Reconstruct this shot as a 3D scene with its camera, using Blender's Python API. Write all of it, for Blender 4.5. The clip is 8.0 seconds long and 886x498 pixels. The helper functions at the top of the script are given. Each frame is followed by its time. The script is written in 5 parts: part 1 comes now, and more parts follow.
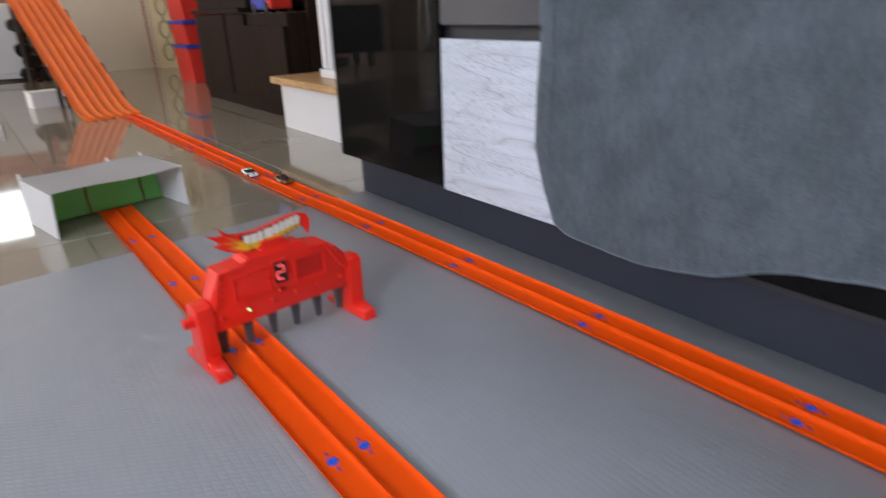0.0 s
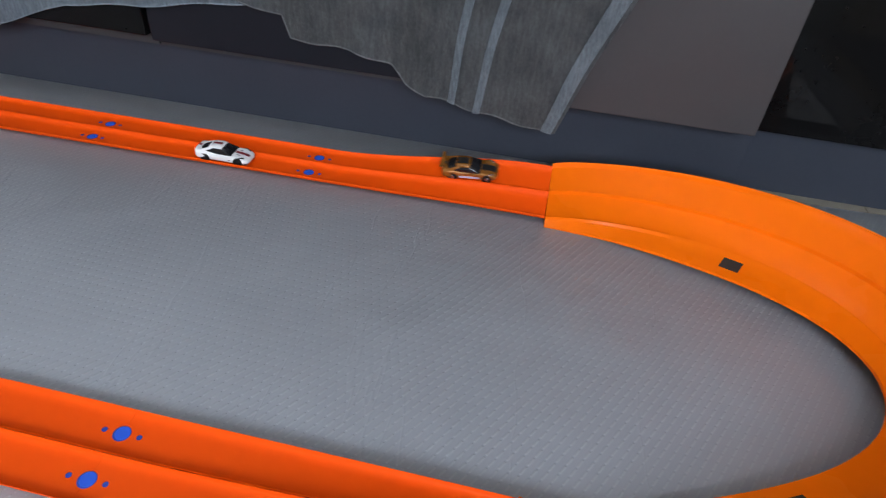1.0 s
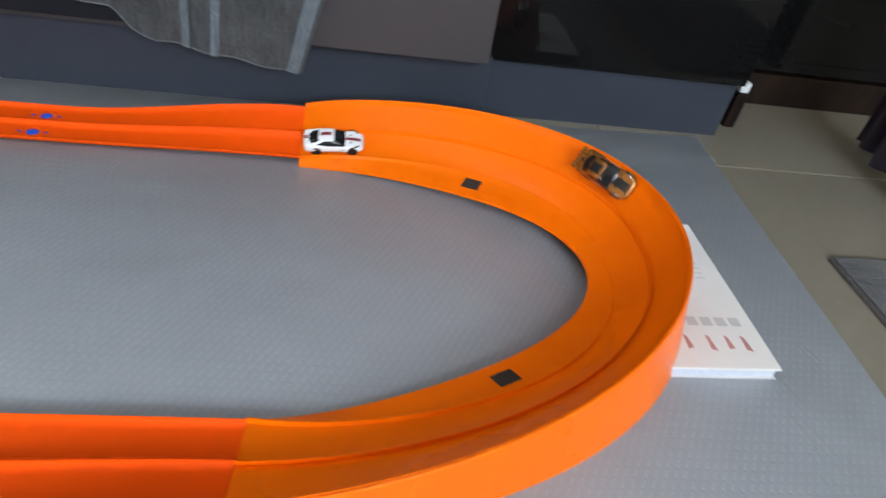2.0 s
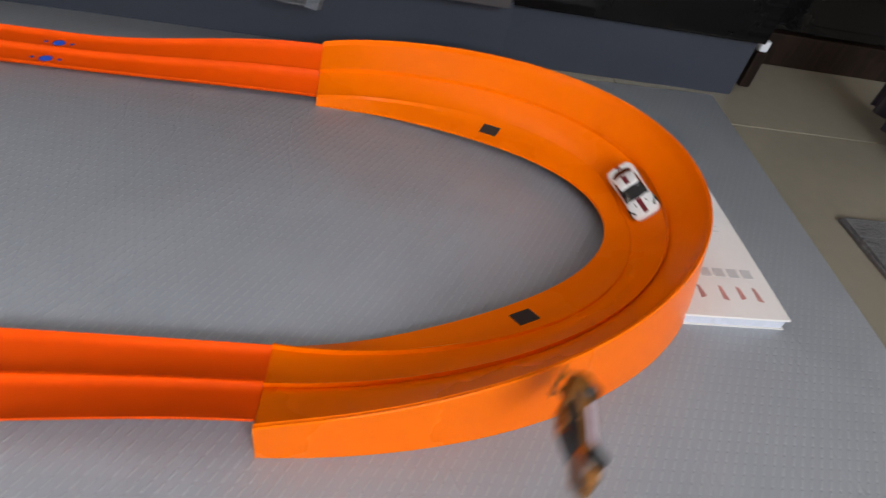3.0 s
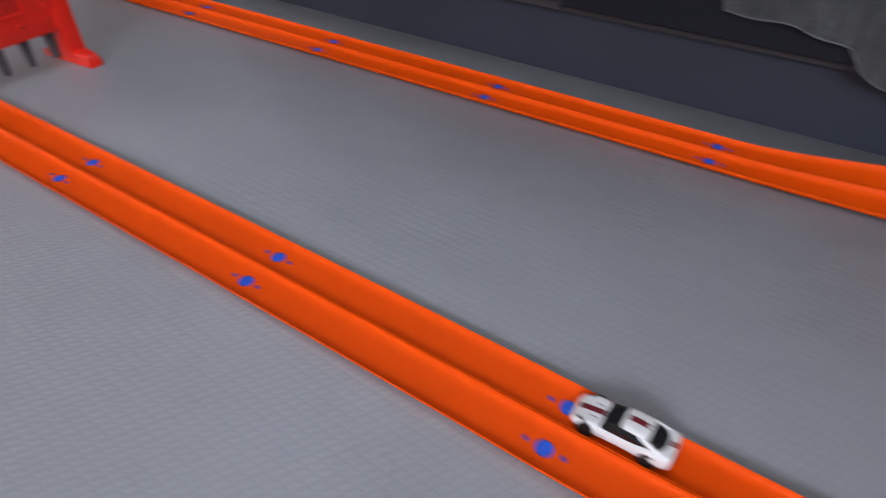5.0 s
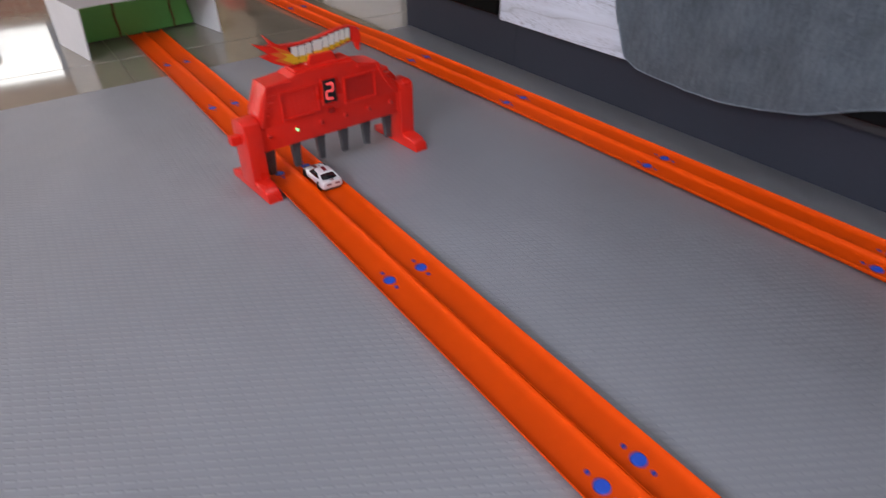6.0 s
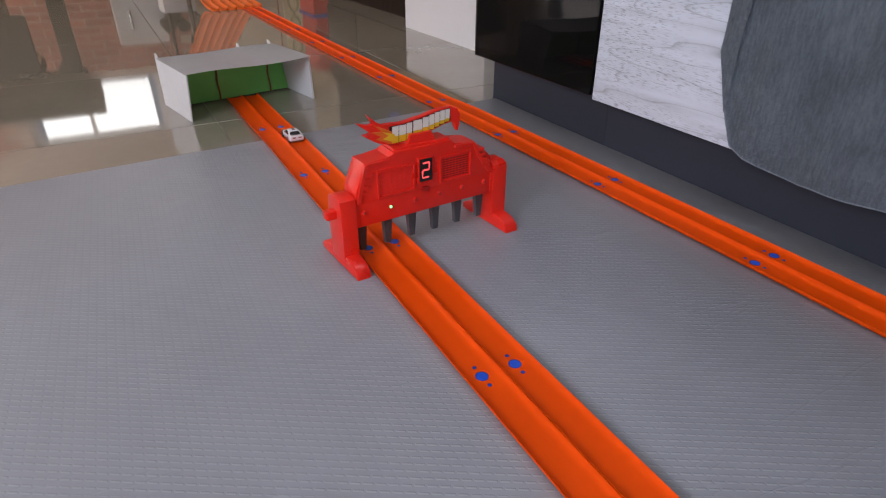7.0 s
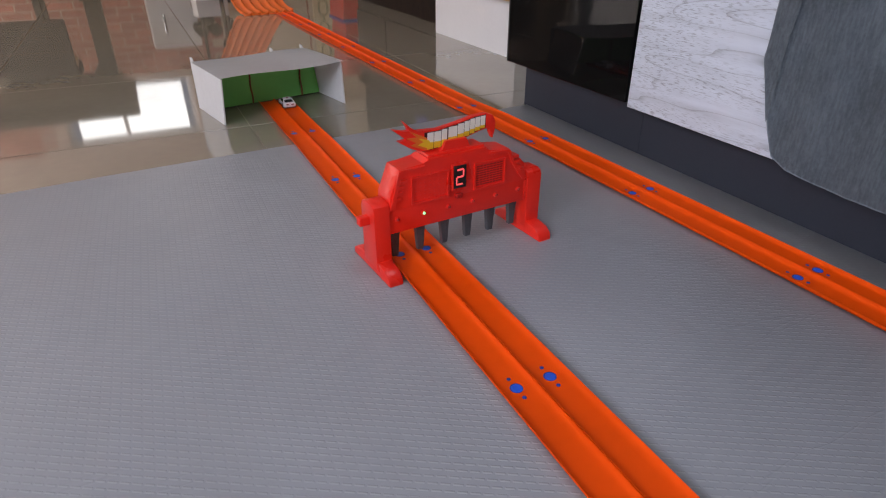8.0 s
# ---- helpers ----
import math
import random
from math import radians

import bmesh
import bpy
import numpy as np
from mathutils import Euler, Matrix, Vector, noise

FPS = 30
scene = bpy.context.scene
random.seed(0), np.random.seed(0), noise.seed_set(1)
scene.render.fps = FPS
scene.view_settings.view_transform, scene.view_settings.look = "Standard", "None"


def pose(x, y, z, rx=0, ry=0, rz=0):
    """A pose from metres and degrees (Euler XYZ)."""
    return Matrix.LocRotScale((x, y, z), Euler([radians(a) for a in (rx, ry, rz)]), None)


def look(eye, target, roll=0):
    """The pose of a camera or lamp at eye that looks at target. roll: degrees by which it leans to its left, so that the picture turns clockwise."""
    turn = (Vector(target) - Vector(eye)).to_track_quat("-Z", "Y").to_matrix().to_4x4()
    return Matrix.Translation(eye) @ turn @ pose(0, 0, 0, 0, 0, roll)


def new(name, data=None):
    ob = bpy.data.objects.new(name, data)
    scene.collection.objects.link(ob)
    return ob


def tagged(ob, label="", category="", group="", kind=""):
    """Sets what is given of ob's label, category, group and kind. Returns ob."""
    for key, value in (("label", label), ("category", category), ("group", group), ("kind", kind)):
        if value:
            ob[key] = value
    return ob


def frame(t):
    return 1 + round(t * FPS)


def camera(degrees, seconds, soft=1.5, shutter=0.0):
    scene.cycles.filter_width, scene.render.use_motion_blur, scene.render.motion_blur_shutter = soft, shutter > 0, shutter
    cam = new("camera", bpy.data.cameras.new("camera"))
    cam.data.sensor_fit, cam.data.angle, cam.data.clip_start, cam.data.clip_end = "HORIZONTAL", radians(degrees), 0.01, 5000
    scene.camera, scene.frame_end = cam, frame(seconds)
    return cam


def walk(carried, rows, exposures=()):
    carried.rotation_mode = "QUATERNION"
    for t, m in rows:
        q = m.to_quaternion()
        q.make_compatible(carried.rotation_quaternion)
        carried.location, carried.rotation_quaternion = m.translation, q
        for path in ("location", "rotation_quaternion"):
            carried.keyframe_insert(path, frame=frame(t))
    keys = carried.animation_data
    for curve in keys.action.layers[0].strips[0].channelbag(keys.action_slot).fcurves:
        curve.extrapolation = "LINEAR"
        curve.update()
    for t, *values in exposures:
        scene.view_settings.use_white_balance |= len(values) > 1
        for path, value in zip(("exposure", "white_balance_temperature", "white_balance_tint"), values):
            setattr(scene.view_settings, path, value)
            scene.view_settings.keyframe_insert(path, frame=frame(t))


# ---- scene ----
cam = camera(73.10, 8.0, soft=1.15, shutter=0.45)
PATH = [
    (0, (-0.2398, 0.4218, 0.4646), (0.8957, 1.8870, -0.2864), -1.69),
    (0.2, (-0.2292, 0.3639, 0.4532), (1.0035, 1.7075, -0.3686), -2.47),
    (0.3, (-0.2350, 0.3220, 0.4450), (1.0980, 1.5390, -0.4170), -1.90),
    (0.4, (-0.2186, 0.2765, 0.4344), (1.1762, 1.3720, -0.4899), -1.36),
    (0.5, (-0.2240, 0.2420, 0.4220), (1.2340, 1.2120, -0.5440), 0.0),
    (0.6, (-0.2081, 0.1803, 0.4126), (1.3082, 0.9155, -0.6646), 2.56),
    (0.7, (-0.2170, 0.1370, 0.4070), (1.3360, 0.7210, -0.7100), 3.50),
    (0.8, (-0.2208, 0.0706, 0.4082), (1.3649, 0.3755, -0.7719), 5.51),
    (1, (-0.2171, 0.0381, 0.4212), (1.3551, 0.2398, -0.7984), 5.84),
    (1.5, (-0.2377, -0.0305, 0.4263), (1.3322, -0.0765, -0.8119), 7.42),
    (2, (-0.2429, -0.0767, 0.4177), (1.2803, -0.3762, -0.8433), 10.40),
    (2.2, (-0.2470, -0.0896, 0.4135), (1.2490, -0.4396, -0.8670), 11.41),
    (3.3, (-0.2574, -0.0253, 0.3946), (1.1449, -0.2750, -1.0093), 13.93),
    (3.5, (-0.2551, -0.0051, 0.3905), (1.1411, -0.1445, -1.0347), 12.78),
    (4, (-0.2520, 0.0754, 0.3894), (1.1574, 0.2564, -1.0180), 7.94),
    (4.5, (-0.2548, 0.1514, 0.3836), (1.1207, 0.6865, -0.9661), 2.45),
    (4.7, (-0.2558, 0.1765, 0.3794), (1.0947, 0.8257, -0.9453), 1.37),
    (5.8, (-0.2638, 0.4371, 0.3952), (0.7246, 1.7184, -0.7802), -0.03),
    (6, (-0.2664, 0.4616, 0.3992), (0.6753, 1.8090, -0.7401), -0.23),
    (6.5, (-0.2779, 0.5061, 0.4116), (0.5866, 2.0018, -0.5962), -0.02),
    (7, (-0.2794, 0.5225, 0.4159), (0.5538, 2.0535, -0.5648), 0.12),
    (7.5, (-0.2858, 0.5320, 0.4170), (0.5041, 2.0897, -0.5576), 0.32),
    (8, (-0.2873, 0.5369, 0.4153), (0.4823, 2.1091, -0.5521), -0.01),
]
walk(cam, [(t, look(eye, target, roll)) for t, eye, target, roll in PATH],
     [(0, -0.70, 6450, 16), (0.5, -0.78, 6450, 16), (1.0, -0.60, 6450, 13), (1.5, -0.50, 6450, 11), (2.2, -0.34, 6600, 8), (3.3, -0.76, 7150, 17), (3.9, -0.86, 6950, 17), (4.5, -0.84, 6600, 17), (6.0, -1.0, 6650, 22), (8.0, -1.02, 6650, 22)])

# ---- world, sun, large lights ----
world = bpy.data.worlds.new("sky")
scene.world = world
world.use_nodes = True
wn = world.node_tree.nodes
sky = wn.new("ShaderNodeTexSky")
sky.sky_type, sky.sun_disc = "NISHITA", False
sky.sun_elevation, sky.sun_rotation = radians(48), radians(120)
wn["Background"].inputs["Strength"].default_value = 0.13
world.node_tree.links.new(sky.outputs[0], wn["Background"].inputs["Color"])
sun = new("sun", bpy.data.lights.new("sun", "SUN"))
sun.data.energy, sun.data.angle, sun.data.color = 3.0, radians(0.5), (1.0, 0.95, 0.88)
sun.matrix_world = look((4, -2.3, 6), (0, 0, 0))


def area(name, eye, target, w, h, watts, color):
    lamp = new(name, bpy.data.lights.new(name, "AREA"))
    lamp.data.shape, lamp.data.size, lamp.data.size_y = "RECTANGLE", w, h
    lamp.data.energy, lamp.data.color = watts, color
    lamp.matrix_world = look(eye, target)
    return lamp


# daylight by patio doors and far window; roof and dining lamps are added fill
area("added_overhead_fill", (0.55, 0.95, 2.62), (0.45, 0.95, 0.0), 1.2, 1.6, 24, (0.83, 0.91, 1.0))
area("patio_daylight", (-2.95, -0.75, 1.72), (0.2, 0.4, 0.1), 1.7, 0.9, 165, (0.78, 0.89, 1.0))
# added fill lamp that brightens the far end of the room
area("added_dining_fill", (-2.95, 5.0, 1.2), (0.0, 5.6, 0.9), 2.4, 2.0, 150, (1.0, 0.95, 0.86))
area("window_daylight", (-0.47, 6.93, 1.18), (-0.47, 4.0, 0.8), 0.95, 0.44, 8.5, (0.94, 1.0, 0.92))


# ---- materials ----
def material(name, color, rough=0.5, metal=0.0, vary=0.12, scale=8.0, fine=90.0, bump=0.0, bump_scale=200.0,
             spec=0.5, by_object=0.0, coat=0.0):
    """A surface with stains at one scale, grain at a finer one, and relief."""
    m = bpy.data.materials.new(name)
    m.use_nodes = True
    n, k = m.node_tree.nodes, m.node_tree.links
    b = n["Principled BSDF"]
    b.inputs["Metallic"].default_value = metal
    b.inputs["Specular IOR Level"].default_value = spec
    b.inputs["Coat Weight"].default_value = coat
    co = n.new("ShaderNodeTexCoord")
    big, small = n.new("ShaderNodeTexNoise"), n.new("ShaderNodeTexNoise")
    big.inputs["Scale"].default_value, big.inputs["Detail"].default_value = scale, 4
    small.inputs["Scale"].default_value, small.inputs["Detail"].default_value = fine, 3
    for x in (big, small):
        k.new(co.outputs["Object"], x.inputs["Vector"])
    add = n.new("ShaderNodeMath")
    add.operation = "MULTIPLY_ADD"
    add.inputs[1].default_value = 0.4
    k.new(small.outputs["Fac"], add.inputs[0])
    k.new(big.outputs["Fac"], add.inputs[2])
    ramp = n.new("ShaderNodeMapRange")
    ramp.inputs["From Min"].default_value, ramp.inputs["From Max"].default_value = 0.45, 0.95
    ramp.inputs["To Min"].default_value, ramp.inputs["To Max"].default_value = 1 - vary, 1 + vary
    k.new(add.outputs[0], ramp.inputs["Value"])
    mix = n.new("ShaderNodeMix")
    mix.data_type, mix.blend_type = "RGBA", "MULTIPLY"
    mix.inputs["Factor"].default_value = 1
    mix.inputs["A"].default_value = (*color, 1)
    out = ramp.outputs["Result"]
    if by_object:
        info, m2 = n.new("ShaderNodeObjectInfo"), n.new("ShaderNodeMapRange")
        m2.inputs["To Min"].default_value, m2.inputs["To Max"].default_value = 1 - by_object, 1 + by_object
        k.new(info.outputs["Random"], m2.inputs["Value"])
        mu = n.new("ShaderNodeMath")
        mu.operation = "MULTIPLY"
        k.new(out, mu.inputs[0])
        k.new(m2.outputs["Result"], mu.inputs[1])
        out = mu.outputs[0]
    k.new(out, mix.inputs["B"])
    k.new(mix.outputs["Result"], b.inputs["Base Color"])
    r = n.new("ShaderNodeMapRange")
    r.inputs["From Min"].default_value, r.inputs["From Max"].default_value = 0.3, 0.7
    r.inputs["To Min"].default_value, r.inputs["To Max"].default_value = rough * 0.85, min(1, rough * 1.15)
    k.new(big.outputs["Fac"], r.inputs["Value"])
    k.new(r.outputs["Result"], b.inputs["Roughness"])
    if bump:
        tex, bp = n.new("ShaderNodeTexNoise"), n.new("ShaderNodeBump")
        tex.inputs["Scale"].default_value = bump_scale
        k.new(co.outputs["Object"], tex.inputs["Vector"])
        bp.inputs["Strength"].default_value, bp.inputs["Distance"].default_value = bump, 0.002
        k.new(tex.outputs["Fac"], bp.inputs["Height"])
        k.new(bp.outputs["Normal"], b.inputs["Normal"])
    return m


def glow(name, color, strength):
    m = bpy.data.materials.new(name)
    m.use_nodes = True
    b = m.node_tree.nodes["Principled BSDF"]
    b.inputs["Base Color"].default_value = (*color, 1)
    b.inputs["Emission Color"].default_value = (*color, 1)
    b.inputs["Emission Strength"].default_value = strength
    return m


def mat_material():
    """Grey foam-vinyl play mat with slanting rows of short raised dashes."""
    m = material("mat_vinyl", (0.292, 0.308, 0.335), rough=0.42, spec=0.50, vary=0.05, scale=3, fine=40)
    n, k = m.node_tree.nodes, m.node_tree.links
    co, mp, xyz = n.new("ShaderNodeTexCoord"), n.new("ShaderNodeMapping"), n.new("ShaderNodeSeparateXYZ")
    mp.inputs["Rotation"].default_value = (0, 0, radians(31))
    k.new(co.outputs["Object"], mp.inputs["Vector"])
    k.new(mp.outputs[0], xyz.inputs[0])

    def calc(op, a, b=0.0, c=0.0):
        x = n.new("ShaderNodeMath")
        x.operation = op
        for socket, value in zip(x.inputs, (a, b, c)):
            if isinstance(value, (int, float)):
                socket.default_value = value
            else:
                k.new(value, socket)
        return x.outputs[0]

    def soft_step(value, lo, hi):
        r = n.new("ShaderNodeMapRange")
        r.interpolation_type = "SMOOTHSTEP"
        r.inputs["From Min"].default_value, r.inputs["From Max"].default_value = lo, hi
        r.inputs["To Min"].default_value, r.inputs["To Max"].default_value = 1.0, 0.0
        k.new(value, r.inputs["Value"])
        return r.outputs["Result"]

    wave = n.new("ShaderNodeTexNoise")
    wave.inputs["Scale"].default_value, wave.inputs["Detail"].default_value = 6, 2
    k.new(co.outputs["Object"], wave.inputs["Vector"])
    row = calc("DIVIDE", xyz.outputs["Y"], 0.0074)
    stagger = calc("MULTIPLY", calc("FLOOR", row), 0.38)
    along = calc("FRACT", calc("ADD", calc("DIVIDE", xyz.outputs["X"], 0.0108), stagger))
    across = calc("FRACT", row)
    dash = calc("MULTIPLY", soft_step(calc("ABSOLUTE", calc("SUBTRACT", across, 0.5)), 0.03, 0.20),
                soft_step(calc("ABSOLUTE", calc("SUBTRACT", along, 0.5)), 0.33, 0.44))
    dash_noise = n.new("ShaderNodeTexNoise")
    dash_noise.inputs["Scale"].default_value, dash_noise.inputs["Detail"].default_value = 16, 3
    k.new(co.outputs["Object"], dash_noise.inputs["Vector"])
    dash = calc("MULTIPLY", dash, calc("MULTIPLY_ADD", dash_noise.outputs["Fac"], 1.2, 0.25))
    # creases left by folding
    crease_map, crease = n.new("ShaderNodeMapping"), n.new("ShaderNodeTexNoise")
    crease_map.inputs["Rotation"].default_value, crease_map.inputs["Scale"].default_value = (0, 0, radians(-24)), (0.5, 3.0, 1.0)
    crease.inputs["Scale"].default_value, crease.inputs["Detail"].default_value = 2.2, 5
    k.new(co.outputs["Object"], crease_map.inputs["Vector"])
    k.new(crease_map.outputs[0], crease.inputs["Vector"])
    fold = soft_step(calc("ABSOLUTE", calc("SUBTRACT", crease.outputs["Fac"], 0.5)), 0.0, 0.006)
    b1, b2, b3 = n.new("ShaderNodeBump"), n.new("ShaderNodeBump"), n.new("ShaderNodeBump")
    b1.inputs["Strength"].default_value, b1.inputs["Distance"].default_value = 0.30, 0.02
    b2.inputs["Strength"].default_value, b2.inputs["Distance"].default_value = 0.34, 0.0010
    b3.inputs["Strength"].default_value, b3.inputs["Distance"].default_value = 0.16, 0.0012
    k.new(wave.outputs["Fac"], b1.inputs["Height"])
    k.new(dash, b2.inputs["Height"])
    k.new(fold, b3.inputs["Height"])
    k.new(b1.outputs["Normal"], b2.inputs["Normal"])
    k.new(b2.outputs["Normal"], b3.inputs["Normal"])
    k.new(b3.outputs["Normal"], n["Principled BSDF"].inputs["Normal"])
    # light caught on the dashes' tops is painted in as a paler colour
    base, dash_light = n["Principled BSDF"].inputs["Base Color"], n.new("ShaderNodeMix")
    dash_light.data_type = "RGBA"
    dash_light.inputs["B"].default_value = (0.42, 0.43, 0.45, 1)
    k.new(base.links[0].from_socket, dash_light.inputs["A"])
    k.new(calc("MULTIPLY", dash, 0.30), dash_light.inputs["Factor"])
    k.new(dash_light.outputs["Result"], base)
    return m


def whitewash():
    """Limed oak veneer: wavy dark grain lines along y, short pores and cloudy paint."""
    m = bpy.data.materials.new("whitewashed_oak_door")
    m.use_nodes = True
    n, k = m.node_tree.nodes, m.node_tree.links
    b = n["Principled BSDF"]
    b.inputs["Roughness"].default_value = 0.6
    co, mp, mp2 = n.new("ShaderNodeTexCoord"), n.new("ShaderNodeMapping"), n.new("ShaderNodeMapping")
    mp.inputs["Scale"].default_value, mp2.inputs["Scale"].default_value = (1.0, 0.13, 1.0), (1.0, 0.12, 1.0)
    k.new(co.outputs["Object"], mp.inputs["Vector"])
    k.new(co.outputs["Object"], mp2.inputs["Vector"])

    def noise(vector, scale, detail, rough=0.5):
        x = n.new("ShaderNodeTexNoise")
        x.inputs["Scale"].default_value, x.inputs["Detail"].default_value, x.inputs["Roughness"].default_value = scale, detail, rough
        k.new(vector, x.inputs["Vector"])
        return x.outputs["Fac"]

    def ramp(value, stops):
        cr = n.new("ShaderNodeValToRGB")
        while len(cr.color_ramp.elements) < len(stops):
            cr.color_ramp.elements.new(0.5)
        for el, (place, v) in zip(cr.color_ramp.elements, stops):
            el.position, el.color = place, (v, v * 0.99, v * 0.975, 1)
        k.new(value, cr.inputs["Fac"])
        return cr.outputs["Color"]

    def calc(op, a, b):
        x = n.new("ShaderNodeMath")
        x.operation = op
        for socket, value in zip(x.inputs, (a, b)):
            if isinstance(value, (int, float)):
                socket.default_value = value
            else:
                k.new(value, socket)
        return x.outputs[0]

    rings = calc("FRACT", calc("MULTIPLY", noise(mp.outputs[0], 13, 2, 0.45), 9.0), 0.0)
    patch = ramp(noise(mp.outputs[0], 11, 3), ((0.40, 0.0), (0.56, 1.0)))
    pits = ramp(noise(mp2.outputs[0], 560, 3), ((0.36, 1.0), (0.47, 0.0)))
    pores = calc("SUBTRACT", 1.0, calc("MULTIPLY", calc("MULTIPLY", patch, pits), 0.42))
    ramps = [ramp(rings, ((0.0, 0.62), (0.09, 0.95), (0.5, 1.0), (0.96, 0.93))), pores, ramp(noise(mp2.outputs[0], 60, 5), ((0.3, 0.87), (0.65, 1.05)))]
    out = None
    for socket in ramps:
        mix = n.new("ShaderNodeMix")
        mix.data_type, mix.blend_type = "RGBA", "MULTIPLY"
        mix.inputs["Factor"].default_value = 1
        if out is None:
            mix.inputs["A"].default_value = (0.62, 0.69, 0.80, 1)
        else:
            k.new(out, mix.inputs["A"])
        k.new(socket, mix.inputs["B"])
        out = mix.outputs["Result"]
    k.new(out, b.inputs["Base Color"])
    bp = n.new("ShaderNodeBump")
    bp.inputs["Strength"].default_value, bp.inputs["Distance"].default_value = 0.3, 0.0008
    k.new(out, bp.inputs["Height"])
    k.new(bp.outputs["Normal"], b.inputs["Normal"])
    return m


def wood_grain(name, light, dark, along, stretch, rough, contrast=0.5, bump=0.25, thin=26):
    """Streaked board: noise drawn out along one axis (0 x, 1 y, 2 z)."""
    m = bpy.data.materials.new(name)
    m.use_nodes = True
    n, k = m.node_tree.nodes, m.node_tree.links
    b = n["Principled BSDF"]
    b.inputs["Roughness"].default_value = rough
    co, mp, tex, tex2 = (n.new("ShaderNodeTexCoord"), n.new("ShaderNodeMapping"), n.new("ShaderNodeTexNoise"), n.new("ShaderNodeTexNoise"))
    sc = [1.0, 1.0, 1.0]
    sc[along] = 1.0 / stretch
    mp.inputs["Scale"].default_value = sc
    k.new(co.outputs["Object"], mp.inputs["Vector"])
    for x, s, d in ((tex, thin, 8), (tex2, thin * 5, 4)):
        x.inputs["Scale"].default_value, x.inputs["Detail"].default_value = s, d
        x.inputs["Distortion"].default_value = 0.6
        k.new(mp.outputs[0], x.inputs["Vector"])
    mul = n.new("ShaderNodeMath")
    mul.operation = "MULTIPLY"
    k.new(tex.outputs["Fac"], mul.inputs[0])
    k.new(tex2.outputs["Fac"], mul.inputs[1])
    cr = n.new("ShaderNodeValToRGB")
    cr.color_ramp.elements[0].position, cr.color_ramp.elements[1].position = 0.22 - 0.1 * contrast, 0.22 + 0.1
    cr.color_ramp.elements[0].color, cr.color_ramp.elements[1].color = (*dark, 1), (*light, 1)
    k.new(mul.outputs[0], cr.inputs["Fac"])
    k.new(cr.outputs["Color"], b.inputs["Base Color"])
    bp = n.new("ShaderNodeBump")
    bp.inputs["Strength"].default_value, bp.inputs["Distance"].default_value = bump, 0.001
    k.new(mul.outputs[0], bp.inputs["Height"])
    k.new(bp.outputs["Normal"], b.inputs["Normal"])
    return m


def cloth(name, color, thread, vary=0.18):
    """Woven terry: fine threads, blotches, and pile in short streaks."""
    m = material(name, color, rough=0.95, vary=vary, scale=14, fine=240, spec=0.15)
    n, k = m.node_tree.nodes, m.node_tree.links
    co = n.new("ShaderNodeTexCoord")
    tex, bp = n.new("ShaderNodeTexNoise"), n.new("ShaderNodeBump")
    tex.inputs["Scale"].default_value, tex.inputs["Detail"].default_value = thread, 6
    k.new(co.outputs["Object"], tex.inputs["Vector"])
    bp.inputs["Strength"].default_value, bp.inputs["Distance"].default_value = 0.8, 0.003
    # pile that lies in short upright streaks
    mp, st, mr, mu = n.new("ShaderNodeMapping"), n.new("ShaderNodeTexNoise"), n.new("ShaderNodeMapRange"), n.new("ShaderNodeMix")
    mp.inputs["Scale"].default_value = (1.0, 1.0, 0.22)
    st.inputs["Scale"].default_value, st.inputs["Detail"].default_value = thread * 1.1, 5
    k.new(co.outputs["Object"], mp.inputs["Vector"])
    k.new(mp.outputs[0], st.inputs["Vector"])
    mr.inputs["From Min"].default_value, mr.inputs["From Max"].default_value = 0.35, 0.65
    mr.inputs["To Min"].default_value, mr.inputs["To Max"].default_value = 0.87, 1.13
    k.new(st.outputs["Fac"], mr.inputs["Value"])
    mu.data_type, mu.blend_type = "RGBA", "MULTIPLY"
    mu.inputs["Factor"].default_value = 1
    base = n["Principled BSDF"].inputs["Base Color"]
    k.new(base.links[0].from_socket, mu.inputs["A"])
    k.new(mr.outputs["Result"], mu.inputs["B"])
    k.new(mu.outputs["Result"], base)
    k.new(tex.outputs["Fac"], bp.inputs["Height"])
    crumple, b2 = n.new("ShaderNodeTexNoise"), n.new("ShaderNodeBump")
    crumple.inputs["Scale"].default_value, crumple.inputs["Detail"].default_value, crumple.inputs["Distortion"].default_value = 24, 4, 0.8
    k.new(mp.outputs[0], crumple.inputs["Vector"])
    b2.inputs["Strength"].default_value, b2.inputs["Distance"].default_value = 0.55, 0.010
    k.new(crumple.outputs["Fac"], b2.inputs["Height"])
    k.new(bp.outputs["Normal"], b2.inputs["Normal"])
    k.new(b2.outputs["Normal"], n["Principled BSDF"].inputs["Normal"])
    return m


def pane_material(name="window_glass"):
    m = bpy.data.materials.new(name)
    m.use_nodes = True
    b = m.node_tree.nodes["Principled BSDF"]
    b.inputs["Transmission Weight"].default_value, b.inputs["Roughness"].default_value = 1.0, 0.02
    b.inputs["IOR"].default_value = 1.45
    return m


